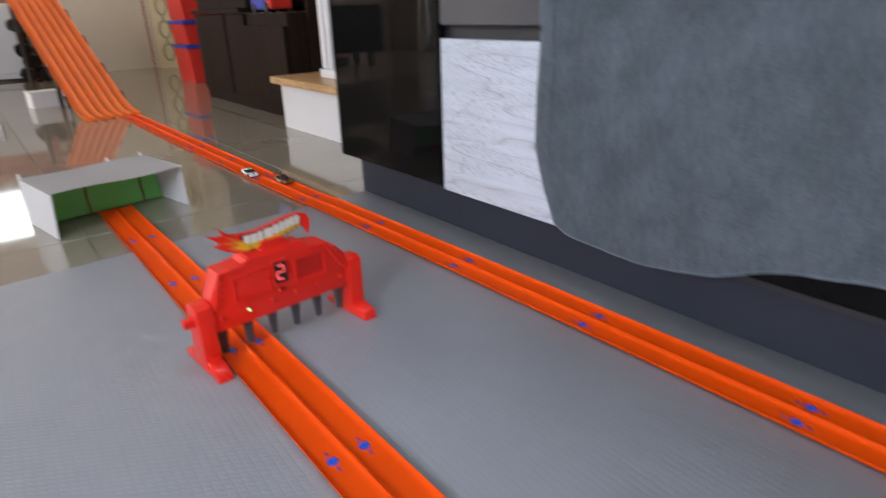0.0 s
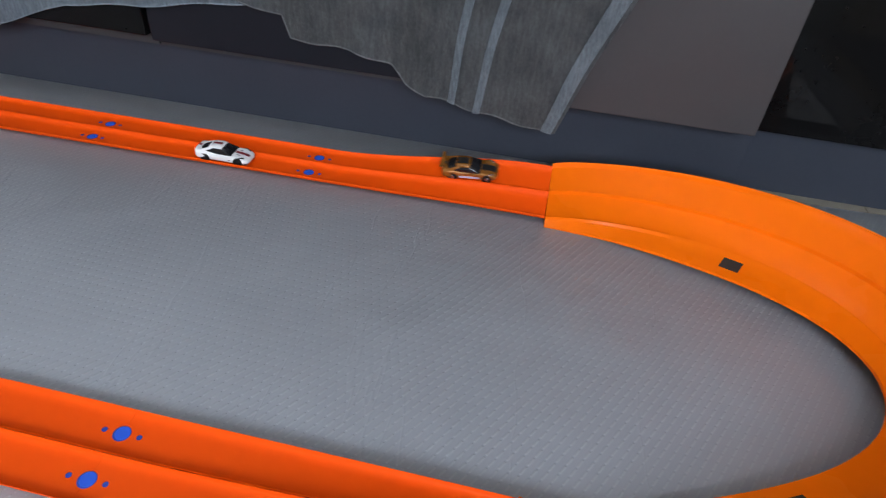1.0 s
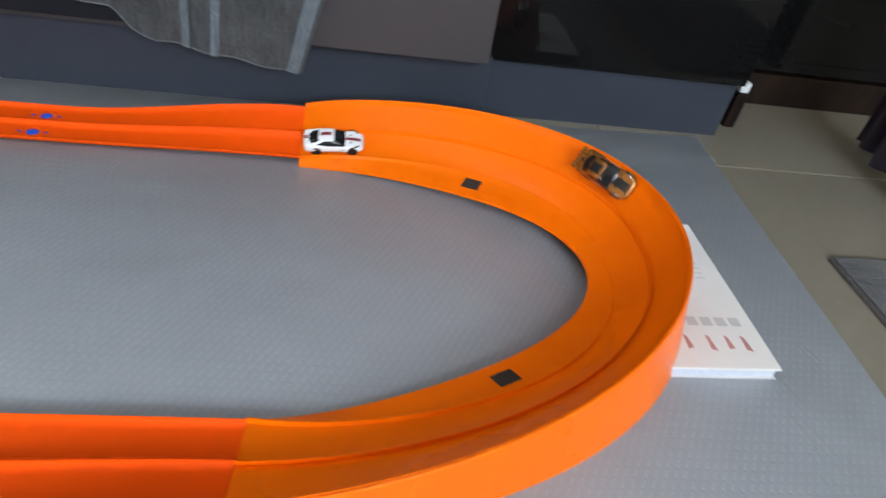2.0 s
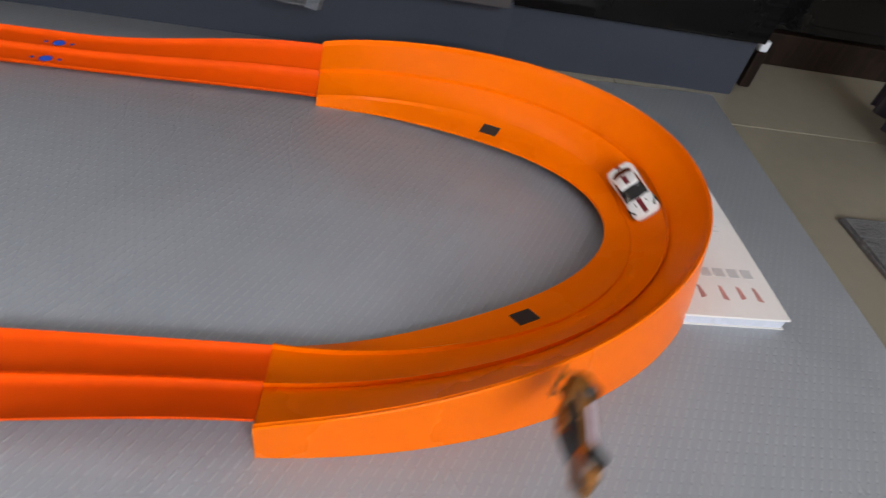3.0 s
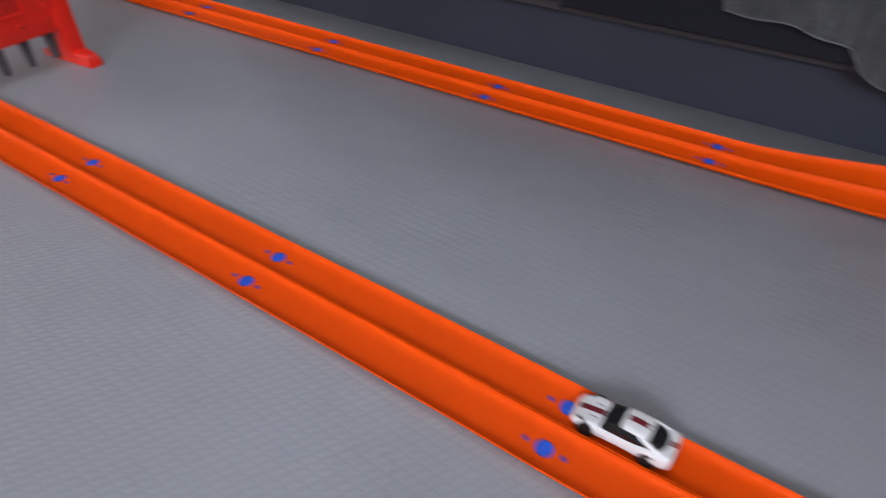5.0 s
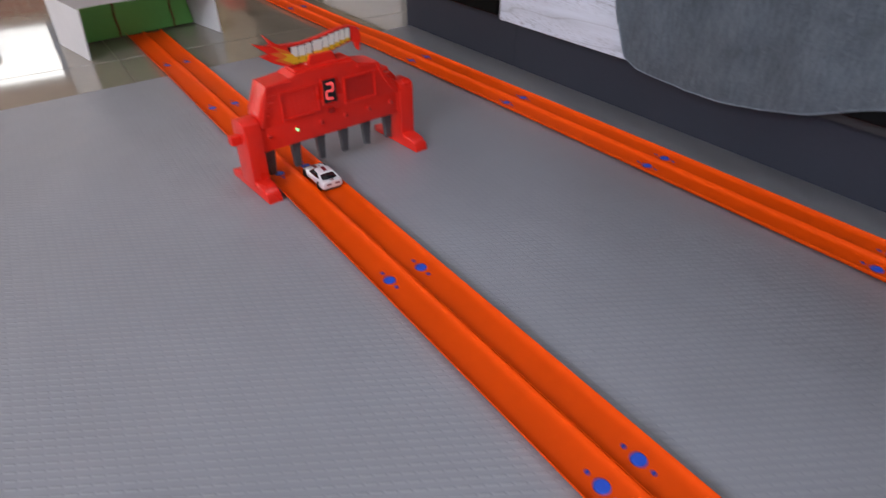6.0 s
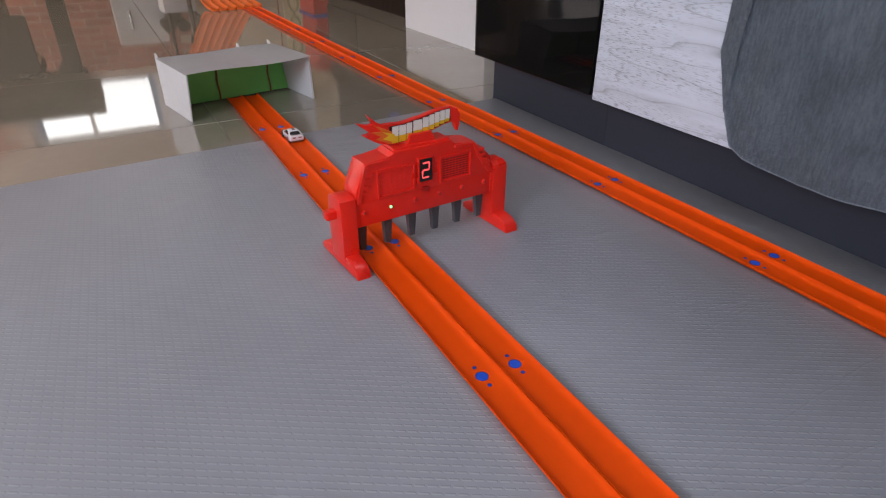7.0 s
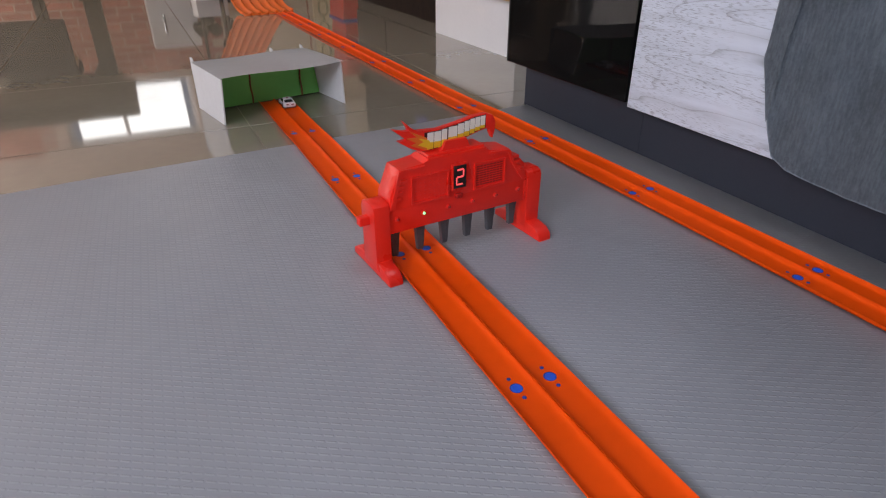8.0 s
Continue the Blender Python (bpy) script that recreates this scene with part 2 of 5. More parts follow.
ORANGE = material("orange_track_plastic", (0.85, 0.080, 0.0015), rough=0.55, vary=0.05, scale=5, fine=60, bump=0.05, spec=0.10)
AMBER = material("amber_curve_plastic", (0.90, 0.152, 0.0015), rough=0.28, vary=0.04, scale=6, fine=60, bump=0.04, spec=0.10)
RAMP_ORANGE = material("ramp_orange_plastic", (0.86, 0.155, 0.016), rough=0.14, vary=0.06, scale=6, fine=60)
# one blue plastic in two tones: shaded hole edges, then the open face
BLUE_SHADED = material("blue_connector_shade", (0.006, 0.040, 0.34), rough=0.35, vary=0.08)
BLUE_LIT = material("blue_connector_lit", (0.008, 0.095, 0.66), rough=0.4, vary=0.08)
CLIP = material("clip_slot_shade", (0.025, 0.018, 0.016), rough=0.7, vary=0.2, scale=40)
RED = material("red_gate_plastic", (0.84, 0.023, 0.010), rough=0.30, vary=0.06, scale=12, fine=120, bump=0.05)
# deep red of switch and unlit lamps, also the shade in the grille slots
RED_DEEP = material("deep_red_plastic_slot_shade", (0.42, 0.012, 0.008), rough=0.45, vary=0.1)
CHARCOAL = material("charcoal_flap_plastic", (0.075, 0.075, 0.082), rough=0.5, vary=0.15, scale=30, bump=0.2)
BLACK = material("black_plastic", (0.012, 0.012, 0.013), rough=0.35, vary=0.2)
RUBBER = material("black_tyre_plastic", (0.018, 0.018, 0.019), rough=0.6, vary=0.2)
CAR_WHITE = material("white_car_enamel", (0.80, 0.81, 0.82), rough=0.22, vary=0.03, scale=60, coat=0.6)
CAR_GLASS = material("smoked_car_window", (0.012, 0.012, 0.014), rough=0.08, vary=0.1)
CAR_STRIPE = material("dark_red_stripe", (0.17, 0.012, 0.020), rough=0.3, vary=0.1, scale=80)
CAR_GOLD = material("gold_car_enamel", (0.30, 0.115, 0.018), rough=0.28, metal=0.45, vary=0.12, scale=60, coat=0.5)
CAR_LILAC = material("lilac_side_print", (0.62, 0.52, 0.62), rough=0.35, vary=0.15, scale=120)
CHROME = material("silver_rim", (0.55, 0.55, 0.56), rough=0.25, metal=0.9, vary=0.1)
CHASSIS = material("grey_metal_base", (0.16, 0.16, 0.165), rough=0.45, metal=0.6, vary=0.15, scale=60)
CARD = material("white_cardboard", (0.70, 0.69, 0.69), rough=0.8, vary=0.05, scale=9, fine=70, bump=0.15, bump_scale=60)
GREEN = material("green_screen_paper", (0.16, 0.55, 0.13), rough=0.75, vary=0.06, scale=10)
STRING = material("brown_cord", (0.20, 0.085, 0.035), rough=0.9, vary=0.3, scale=120)
MAT = mat_material()
TILE = material("polished_beige_tile", (0.275, 0.243, 0.187), rough=0.045, vary=0.06, scale=5, fine=40, by_object=0.03, spec=1.0)
TILE.node_tree.nodes["Principled BSDF"].inputs["IOR"].default_value = 1.95
GROUT = material("pale_grout", (0.24, 0.21, 0.16), rough=0.9, vary=0.12, scale=40)
PLINTH = material("slate_grey_laminate", (0.034, 0.039, 0.053), rough=0.55, spec=0.2, vary=0.08, scale=6, fine=180)
DRAWER = material("grey_drawer_laminate", (0.055, 0.055, 0.065), rough=0.5, vary=0.06, scale=6)
TAUPE = material("taupe_end_laminate", (0.036, 0.032, 0.034), rough=0.55, vary=0.08, scale=6, fine=160)
NAVY = material("navy_door_laminate", (0.009, 0.010, 0.015), rough=0.45, spec=0.18, vary=0.1, scale=6, fine=160)
CARCASS = material("dark_cabinet_carcass", (0.03, 0.03, 0.033), rough=0.6, vary=0.1)
OVEN = material("black_oven_glass", (0.005, 0.0048, 0.005), rough=0.04, vary=0.2, spec=0.16)
WHITEWOOD = whitewash()
PALEWOOD = wood_grain("pale_oak_tread", (0.62, 0.40, 0.19), (0.42, 0.24, 0.10), 1, 8.0, 0.35, 0.5, 0.1)
BROWN = wood_grain("dark_brown_cabinet_board", (0.019, 0.010, 0.006), (0.010, 0.0055, 0.004), 2, 9.0, 0.6, 0.5, 0.1)
BROWN.node_tree.nodes["Principled BSDF"].inputs["Specular IOR Level"].default_value = 0.12
TABLEWOOD = wood_grain("dark_oak_table", (0.055, 0.040, 0.025), (0.028, 0.020, 0.013), 0, 9.0, 0.5, 0.5, 0.1)
TERRY = cloth("blue_grey_terry", (0.195, 0.235, 0.275), 230, vary=0.22)
TERRY2 = cloth("warm_grey_terry", (0.115, 0.120, 0.126), 170, vary=0.3)
HEM = cloth("pale_towel_hem", (0.215, 0.25, 0.285), 300)
FLUFF = cloth("charcoal_fleece", (0.022, 0.024, 0.028), 120, vary=0.35)
PLASTER = material("warm_white_plaster", (0.66, 0.585, 0.47), rough=0.9, vary=0.04, scale=2, fine=60, bump=0.1, bump_scale=90)
CEIL = material("white_ceiling_paint", (0.78, 0.77, 0.75), rough=0.9, vary=0.03, scale=2)
PAINT = material("white_gloss_paint", (0.74, 0.75, 0.77), rough=0.35, vary=0.03, scale=4)
BRICK = material("red_brick", (0.36, 0.135, 0.095), rough=0.85, vary=0.22, scale=18, fine=140, bump=0.6, bump_scale=120, by_object=0.2)
MORTAR = material("pink_grey_mortar", (0.46, 0.36, 0.31), rough=0.95, vary=0.12, scale=30, bump=0.3)
GLASS = pane_material()
RUG = cloth("grey_ribbed_doormat", (0.13, 0.128, 0.13), 300)
CURTAIN = material("dark_plum_satin", (0.030, 0.022, 0.045), rough=0.32, vary=0.2, scale=10, spec=0.8)
PAPER = material("white_paper_cover", (0.74, 0.72, 0.70), rough=0.45, vary=0.03, scale=12)
PAGES = material("pale_blue_page_edge", (0.55, 0.58, 0.66), rough=0.8, vary=0.08, scale=200)
INK = material("grey_ink", (0.52, 0.51, 0.51), rough=0.6, vary=0.1)
INK_RED = material("brick_red_ink", (0.48, 0.22, 0.20), rough=0.6, vary=0.2, scale=60)
TOY_RED = material("red_toy_plastic", (0.62, 0.030, 0.018), rough=0.4, vary=0.08, scale=8)
TOY_BLUE = material("blue_toy_plastic", (0.02, 0.05, 0.40), rough=0.4, vary=0.08, scale=8)
DARK_METAL = material("dark_iron", (0.025, 0.019, 0.016), rough=0.7, metal=0.0, vary=0.3, scale=30, bump=0.4)
BEAD_RED = material("red_bead", (0.42, 0.07, 0.04), rough=0.5, vary=0.2, scale=30)
CREAM = material("cream_screen_panel", (0.74, 0.64, 0.43), rough=0.7, vary=0.06, scale=8)
OLIVE = material("olive_oval_print", (0.36, 0.34, 0.20), rough=0.7, vary=0.12, scale=30)
SILVER = material("brushed_steel", (0.6, 0.6, 0.6), rough=0.25, metal=1.0, vary=0.1)
SIGN_YELLOW = material("yellow_sign_print", (0.82, 0.50, 0.02), rough=0.35, vary=0.05)
SIGN_WHITE = material("white_sign_print", (0.80, 0.78, 0.70), rough=0.35, vary=0.03)
SIGN_DARK = material("dark_sign_edge", (0.05, 0.008, 0.008), rough=0.4, vary=0.1)
SIGN_ORANGE = material("orange_flame_print", (0.80, 0.17, 0.02), rough=0.35, vary=0.08)
LED_RED = glow("lit_red_segment", (1.0, 0.10, 0.10), 2.2)
LED_GREEN = glow("lit_green_led", (0.25, 1.0, 0.35), 3.0)


# ---- mesh helpers ----
def part(name, bm, mat, parent=None, label="", smooth=None):
    me = bpy.data.meshes.new(name)
    bmesh.ops.recalc_face_normals(bm, faces=bm.faces)
    bm.to_mesh(me)
    bm.free()
    for m in mat if isinstance(mat, (list, tuple)) else (mat,):
        me.materials.append(m)
    if smooth is not None:
        me.shade_smooth()
        me.set_sharp_from_angle(angle=radians(smooth))
    ob = new(name, me)
    if parent is not None:
        ob.parent = parent
    if label:
        ob["label"] = label
    return ob


def thing(name, m=None, label="", category="", group="", kind=""):
    ob = new(name)
    ob.empty_display_size = 0.02
    if m is not None:
        ob.matrix_basis = m
    return tagged(ob, label, category, group, kind)


def box(bm, x0, x1, y0, y1, z0, z1, bevel=0.0, seg=2):
    r = bmesh.ops.create_cube(bm, size=1)
    for v in r["verts"]:
        v.co = Vector((x0 + (v.co.x + 0.5) * (x1 - x0), y0 + (v.co.y + 0.5) * (y1 - y0), z0 + (v.co.z + 0.5) * (z1 - z0)))
    if bevel:
        es = list({e for v in r["verts"] for e in v.link_edges})
        bmesh.ops.bevel(bm, geom=es, offset=bevel, segments=seg, affect="EDGES", profile=0.6)
    return bm


def one_box(*a, **k):
    return box(bmesh.new(), *a, **k)


def tube(bm, p, q, r0, r1=None, seg=12):
    """A capped round bar from p to q."""
    p, q = Vector(p), Vector(q)
    turn = (q - p).to_track_quat("Z", "Y").to_matrix().to_4x4()
    bmesh.ops.create_cone(bm, cap_ends=True, segments=seg, radius1=r0, radius2=r0 if r1 is None else r1, depth=(q - p).length,
                          matrix=Matrix.Translation((p + q) / 2) @ turn)
    return bm


def prism(bm, outline, d0, d1, axis="y", bevel=0.0):
    """A closed outline in the plane across axis, drawn out from d0 to d1."""
    def at(a, b, d):
        return {"y": (a, d, b), "x": (d, a, b), "z": (a, b, d)}[axis]
    lo = [bm.verts.new(at(a, b, d0)) for a, b in outline]
    hi = [bm.verts.new(at(a, b, d1)) for a, b in outline]
    n = len(outline)
    fs = [bm.faces.new(lo), bm.faces.new(hi[::-1])]
    fs += [bm.faces.new((lo[i], hi[i], hi[(i + 1) % n], lo[(i + 1) % n])) for i in range(n)]
    if bevel:
        es = list({e for f in fs[:2] for e in f.edges})
        bmesh.ops.bevel(bm, geom=es, offset=bevel, segments=2, affect="EDGES", profile=0.6)
    return bm


def sweep(bm, profile, path, close=True):
    """A profile (across, up) drawn along a path of (place, right, up)."""
    rings = [[bm.verts.new(p + r * a + w * b) for a, b in profile] for p, r, w in path]
    n = len(profile)
    for s, e in zip(rings, rings[1:]):
        for i in range(n if close else n - 1):
            j = (i + 1) % n
            bm.faces.new((s[i], e[i], e[j], s[j]))
    if close:
        bm.faces.new(rings[0])
        bm.faces.new(rings[-1][::-1])
    return bm


def grid(bm, nu, nv, fn):
    vs = [[bm.verts.new(fn(i / nu, j / nv)) for j in range(nv + 1)] for i in range(nu + 1)]
    for i in range(nu):
        for j in range(nv):
            bm.faces.new((vs[i][j], vs[i + 1][j], vs[i + 1][j + 1], vs[i][j + 1]))
    return bm


def ramp_of(x, xs, ys):
    return float(np.interp(x, xs, ys))


# ---- the room ----
FLOOR_Z = -0.004
WEST, EAST, SOUTH, NORTH, TOP = -3.0, 1.95, -2.2, 6.85, 2.5


def structure(name, bm, mat, label, category):
    return tagged(part(name, bm, mat), label, category, "", "structure")


floor = structure("floor", one_box(WEST - 0.2, EAST + 0.2, SOUTH - 0.2, NORTH + 0.3, -0.12, FLOOR_Z - 0.002), GROUT,
                  "polished beige tiled floor with pale grout lines", "floor")
bm = bmesh.new()
# the ceiling opening is added, unseen, to pass the overhead fill light
RX0, RX1, RY0, RY1 = -0.10, 1.20, 0.10, 1.80
box(bm, WEST - 0.2, RX0, SOUTH - 0.2, NORTH + 0.3, TOP, TOP + 0.15)
box(bm, RX1, EAST + 0.2, SOUTH - 0.2, NORTH + 0.3, TOP, TOP + 0.15)
box(bm, RX0, RX1, SOUTH - 0.2, RY0, TOP, TOP + 0.15)
box(bm, RX0, RX1, RY1, NORTH + 0.3, TOP, TOP + 0.15)
structure("ceiling", bm, CEIL, "white painted ceiling with an added square light opening", "ceiling")
# north wall: brick part with a window opening, plaster part
bm = bmesh.new()
WX0, WX1, WZ0, WZ1 = -1.05, 0.105, 0.90, 1.46
box(bm, WEST, WX0, NORTH, NORTH + 0.2, FLOOR_Z, TOP)
box(bm, WX1, 0.52, NORTH, NORTH + 0.2, FLOOR_Z, TOP)
box(bm, WX0, WX1, NORTH, NORTH + 0.2, FLOOR_Z, WZ0)
box(bm, WX0, WX1, NORTH, NORTH + 0.2, WZ1, TOP)
wall_brick = structure("wall_north_brick", bm, MORTAR, "red brick wall with pinkish mortar joints", "wall")
structure("wall_north_plaster", one_box(0.52, EAST, NORTH + 0.02, NORTH + 0.2, FLOOR_Z, TOP), PLASTER, "plain beige plastered wall at the far end", "wall")
structure("wall_east", one_box(EAST, EAST + 0.2, SOUTH, NORTH + 0.2, FLOOR_Z, TOP), PLASTER, "plain beige plastered wall behind the kitchen units", "wall")
structure("wall_south", one_box(WEST, EAST, SOUTH - 0.2, SOUTH, FLOOR_Z, TOP), PLASTER, "plain beige plastered wall of the kitchen", "wall")
bm = bmesh.new()
DY0, DY1, DZ1 = -1.9, 0.9, 2.2
# second opening, unseen, added for the far-end fill lamp
EY0, EY1 = 3.7, 6.3
box(bm, WEST - 0.2, WEST, SOUTH, DY0, FLOOR_Z, TOP)
box(bm, WEST - 0.2, WEST, DY1, EY0, FLOOR_Z, TOP)
box(bm, WEST - 0.2, WEST, EY1, NORTH + 0.2, FLOOR_Z, TOP)
box(bm, WEST - 0.2, WEST, EY0, EY1, DZ1, TOP)
box(bm, WEST - 0.2, WEST, DY0, DY1, DZ1, TOP)
structure("wall_west", bm, PLASTER, "plain beige plastered wall with patio opening and an added opening", "wall")
structure("ground", one_box(-60, 60, -60, 60, -0.5, -0.13), PLASTER, "pale paved ground outside the house", "ground")


def window_of(name, x0, x1, y, z0, z1, mullions, along, label):
    """Painted window frame with panes, along x or y."""
    def b(bm, a0, a1, c0, c1):
        return box(bm, a0, a1, y - 0.03, y + 0.03, c0, c1, 0.004) if along == "x" else box(bm, y - 0.03, y + 0.03, a0, a1, c0, c1, 0.004)
    w = thing(name, None, label, "window", "", "structure")
    bm = bmesh.new()
    for a0, a1, c0, c1 in ((x0, x0 + 0.05, z0, z1), (x1 - 0.05, x1, z0, z1), (x0 + 0.05, x1 - 0.05, z0, z0 + 0.04), (x0 + 0.05, x1 - 0.05, z1 - 0.04, z1)):
        b(bm, a0, a1, c0, c1)
    part("window_frame", bm, PAINT, w)
    cuts = [x0 + 0.05, *mullions, x1 - 0.05]
    for m in mullions:
        part("mullion", b(bmesh.new(), m - 0.018, m + 0.018, z0 + 0.04, z1 - 0.04), PAINT, w)
    for a, c in zip(cuts, cuts[1:]):
        bm = bmesh.new()
        if along == "x":
            box(bm, a + 0.018, c - 0.018, y - 0.003, y + 0.003, z0 + 0.04, z1 - 0.04)
        else:
            box(bm, y - 0.003, y + 0.003, a + 0.018, c - 0.018, z0 + 0.04, z1 - 0.04)
        p = part("pane", bm, GLASS, w)
        p.visible_shadow = False
    return w


window_of("window_1", WX0, WX1, NORTH + 0.08, WZ0, WZ1, [-0.55], "x", "white framed window with two bright panes")
window_of("window_2", DY0, DY1, WEST - 0.1, FLOOR_Z, DZ1, [-0.5], "y", "white framed glazed patio doors letting in daylight")
# made-up glazed door in front of the far-end fill lamp
window_of("added_dining_door", EY0, EY1, WEST - 0.1, FLOOR_Z, DZ1, [5.0], "y", "unseen white framed glazed door added to light the far end")
# made-up roof window that frames the overhead fill lamp
roof = thing("added_roof_window", None, "unseen white framed roof window added for overhead light", "window", "", "structure")
bm = bmesh.new()
for a in ((RX0, RX0 + 0.05, RY0, RY1), (RX1 - 0.05, RX1, RY0, RY1), (RX0 + 0.05, RX1 - 0.05, RY0, RY0 + 0.05), (RX0 + 0.05, RX1 - 0.05, RY1 - 0.05, RY1)):
    box(bm, *a, TOP + 0.152, TOP + 0.20, 0.003)
part("window_frame", bm, PAINT, roof)
pane = part("pane", one_box(RX0 + 0.05, RX1 - 0.05, RY0 + 0.05, RY1 - 0.05, TOP + 0.17, TOP + 0.176), GLASS, roof)
pane.visible_shadow = False

# ---- the play mat ----
bm = bmesh.new()
prism(bm, [(-1.5, -0.60), (0.005, -0.595), (0.587, -0.620), (0.5725, -0.26), (0.5722, 1.805), (0.13, 1.770), (-0.4, 1.735), (-1.5, 1.63)], FLOOR_Z, 0.0, "z", 0.0012)
tagged(part("play_mat", bm, MAT, None, "", 40), "grey vinyl play mat with pressed dashes on the tiles", "mat")

# ---- the toy tracks ----
LANE = 0.0203
PIECE = 0.305
DECK = 0.0030
# half of a lane's section, from the floor's middle out to the lip and back beneath
LANE_HALF = [(0.0, DECK), (0.0105, DECK), (0.0140, 0.0033), (0.0166, 0.0043), (0.0184, 0.0060), (0.0191, 0.0080), (0.0193, 0.0086), (0.0196, 0.0087), (0.0198, 0.0082),
             (0.0194, 0.0060), (0.0180, 0.0034), (0.0158, 0.0017), (0.0125, 0.0008)]
LANE_PROFILE = [(-a, b) for a, b in LANE_HALF[:0:-1]] + LANE_HALF
A_Y = [-0.02, 0.10, 0.311, 0.621, 0.933, 1.243, 1.550, 1.855, 2.157, 2.60, 3.10, 3.80, 4.10]
A_X = [0.452, 0.4535, 0.4565, 0.4480, 0.4465, 0.440, 0.434, 0.4240, 0.4187, 0.413, 0.408, 0.404, 0.403]


def a_mid(y):
    return ramp_of(y, A_Y, [0.25 * a + 0.5 * b + 0.25 * c for a, b, c in zip([A_X[0]] + A_X[:-1], A_X, A_X[1:] + [A_X[-1]])])


def b_mid(y):
    return ramp_of(y, [0.0, 0.08, 0.20, 0.34, 0.50, 0.65], [-0.0085, -0.0070, -0.0045, -0.0022, -0.0006, 0.0])


def ground_z(y):
    return ramp_of(y, [1.74, 1.86], [0.0, FLOOR_Z])


def lift(out, y):
    """How far the last piece before the hairpin is tilted up, out being metres from the track's middle towards its outer side."""
    w = min(1.0, max(0.0, (0.30 - y) / 0.30))
    w = w * w * (3 - 2 * w)
    return w * (0.0035 + 0.0275 * max(0.0, (out + 0.041) / 0.082) ** 1.35)


def track_place(mid, outer, c, y, z=0.0):
    """A place on a track: c metres east of its middle at y; outer is +1 or -1, the side that the hairpin lifts."""
    slope = (mid(y + 0.01) - mid(y - 0.01)) / 0.02
    right = Vector((1, -slope, 0)).normalized()
    p = Vector((mid(y), y, ground_z(y) + z)) + right * c
    p.z += lift(c * outer, y)
    return p


def connector(parent, place, slope):
    """Blue joining tongue that shows through one large and two small holes."""
    bm = bmesh.new()
    turn = Matrix.Rotation(-math.atan(slope), 4, "Z")
    for dy, r in ((0, 0.0070), (0.0148, 0.0023), (-0.0148, 0.0023)):
        m = Matrix.Translation(place) @ turn @ Matrix.Translation((0, dy, DECK + 0.0002))
        bmesh.ops.create_cone(bm, cap_ends=True, segments=20 if r > 0.005 else 10, radius1=r, radius2=r * 0.97, depth=0.0004, matrix=m)
    o = part("connector", bm, BLUE_SHADED, parent)
    # brighter disc on top leaves the dark blue as painted shade round the hole
    bm = bmesh.new()
    bmesh.ops.create_cone(bm, cap_ends=True, segments=16, radius1=0.0061, radius2=0.0058, depth=0.0003,
                          matrix=Matrix.Translation(place) @ turn @ Matrix.Translation((0.0003, -0.0006, DECK + 0.0005)))
    part("recess", bm, BLUE_LIT, o)
    return o


def straight_track(name, mid, outer, joints, y0, y1, label):
    tr = thing(name, None, label, "toy track", "orange toy tracks")
    cuts = [y0] + [j for j in joints if y0 < j < y1] + [y1]
    for side in (-1, 1):
        for a, b in zip(cuts, cuts[1:]):
            n = max(2, int((b - a) / (0.012 if a < 0.25 else 0.06)))
            bm = bmesh.new()
            rings = [[bm.verts.new(track_place(mid, outer, side * LANE + u, a + 0.0001 + (b - a - 0.0002) * i / n, v)) for u, v in LANE_PROFILE] for i in range(n + 1)]
            for p, q in zip(rings, rings[1:]):
                for i in range(len(p)):
                    j = (i + 1) % len(p)
                    bm.faces.new((p[i], q[i], q[j], p[j]))
            bm.faces.new(rings[0])
            bm.faces.new(rings[-1][::-1])
            part("track_piece", bm, ORANGE, tr, "", 50)
        for j in joints:
            if y0 + 0.01 < j < y1 - 0.01:
                connector(tr, track_place(mid, outer, side * LANE, j), (mid(j + 0.01) - mid(j - 0.01)) / 0.02)
    return tr


straight_track("return_track", b_mid, -1, [PIECE * k for k in range(1, 8)], -0.0043, 2.128,
               "orange two-lane plastic return track with blue connectors")
straight_track("outbound_track", a_mid, 1, [0.311, 0.621, 0.933, 1.243, 1.550, 1.855, 2.157, 2.462, 2.767, 3.072, 3.377, 3.68], -0.0043, 3.86,
               "orange two-lane plastic outbound track with blue connectors")

# ---- the banked hairpin ----
CX, CY = 0.222, -0.0046


def rounded(a, b, p, th):
    c, s = math.cos(th), max(0.0, math.sin(th))
    return CX + math.copysign(a * abs(c) ** (2 / p), c), CY - b * s ** (2 / p)


def edge(th):
    """The inner lower edge of the hairpin, lifted towards its middle."""
    s, c = max(0.0, math.sin(th)), math.cos(th)
    x, y = rounded(0.1677, 0.3206, 1.98, th)
    return Vector((x + math.copysign(0.016 * abs(c) ** 10, c), y, 0.0176 * s))


def rim(th):
    """The top of the outer wall."""
    x, y = rounded(0.277, 0.394, 2.03, th)
    return Vector((x, y, 0.040 + 0.056 * max(0.0, math.sin(th)) ** 0.78))


def foot(th):
    """The foot of the outer wall."""
    x, y = rounded(0.277, 0.423, 2.03, th)
    return Vector((x, y, 0.0))


def inner_lane(th):
    s = max(0.0, math.sin(th))
    return 0.06 + 0.16 * s + 0.22 * abs(math.sin(2 * th)), 0.009 + 0.018 * s


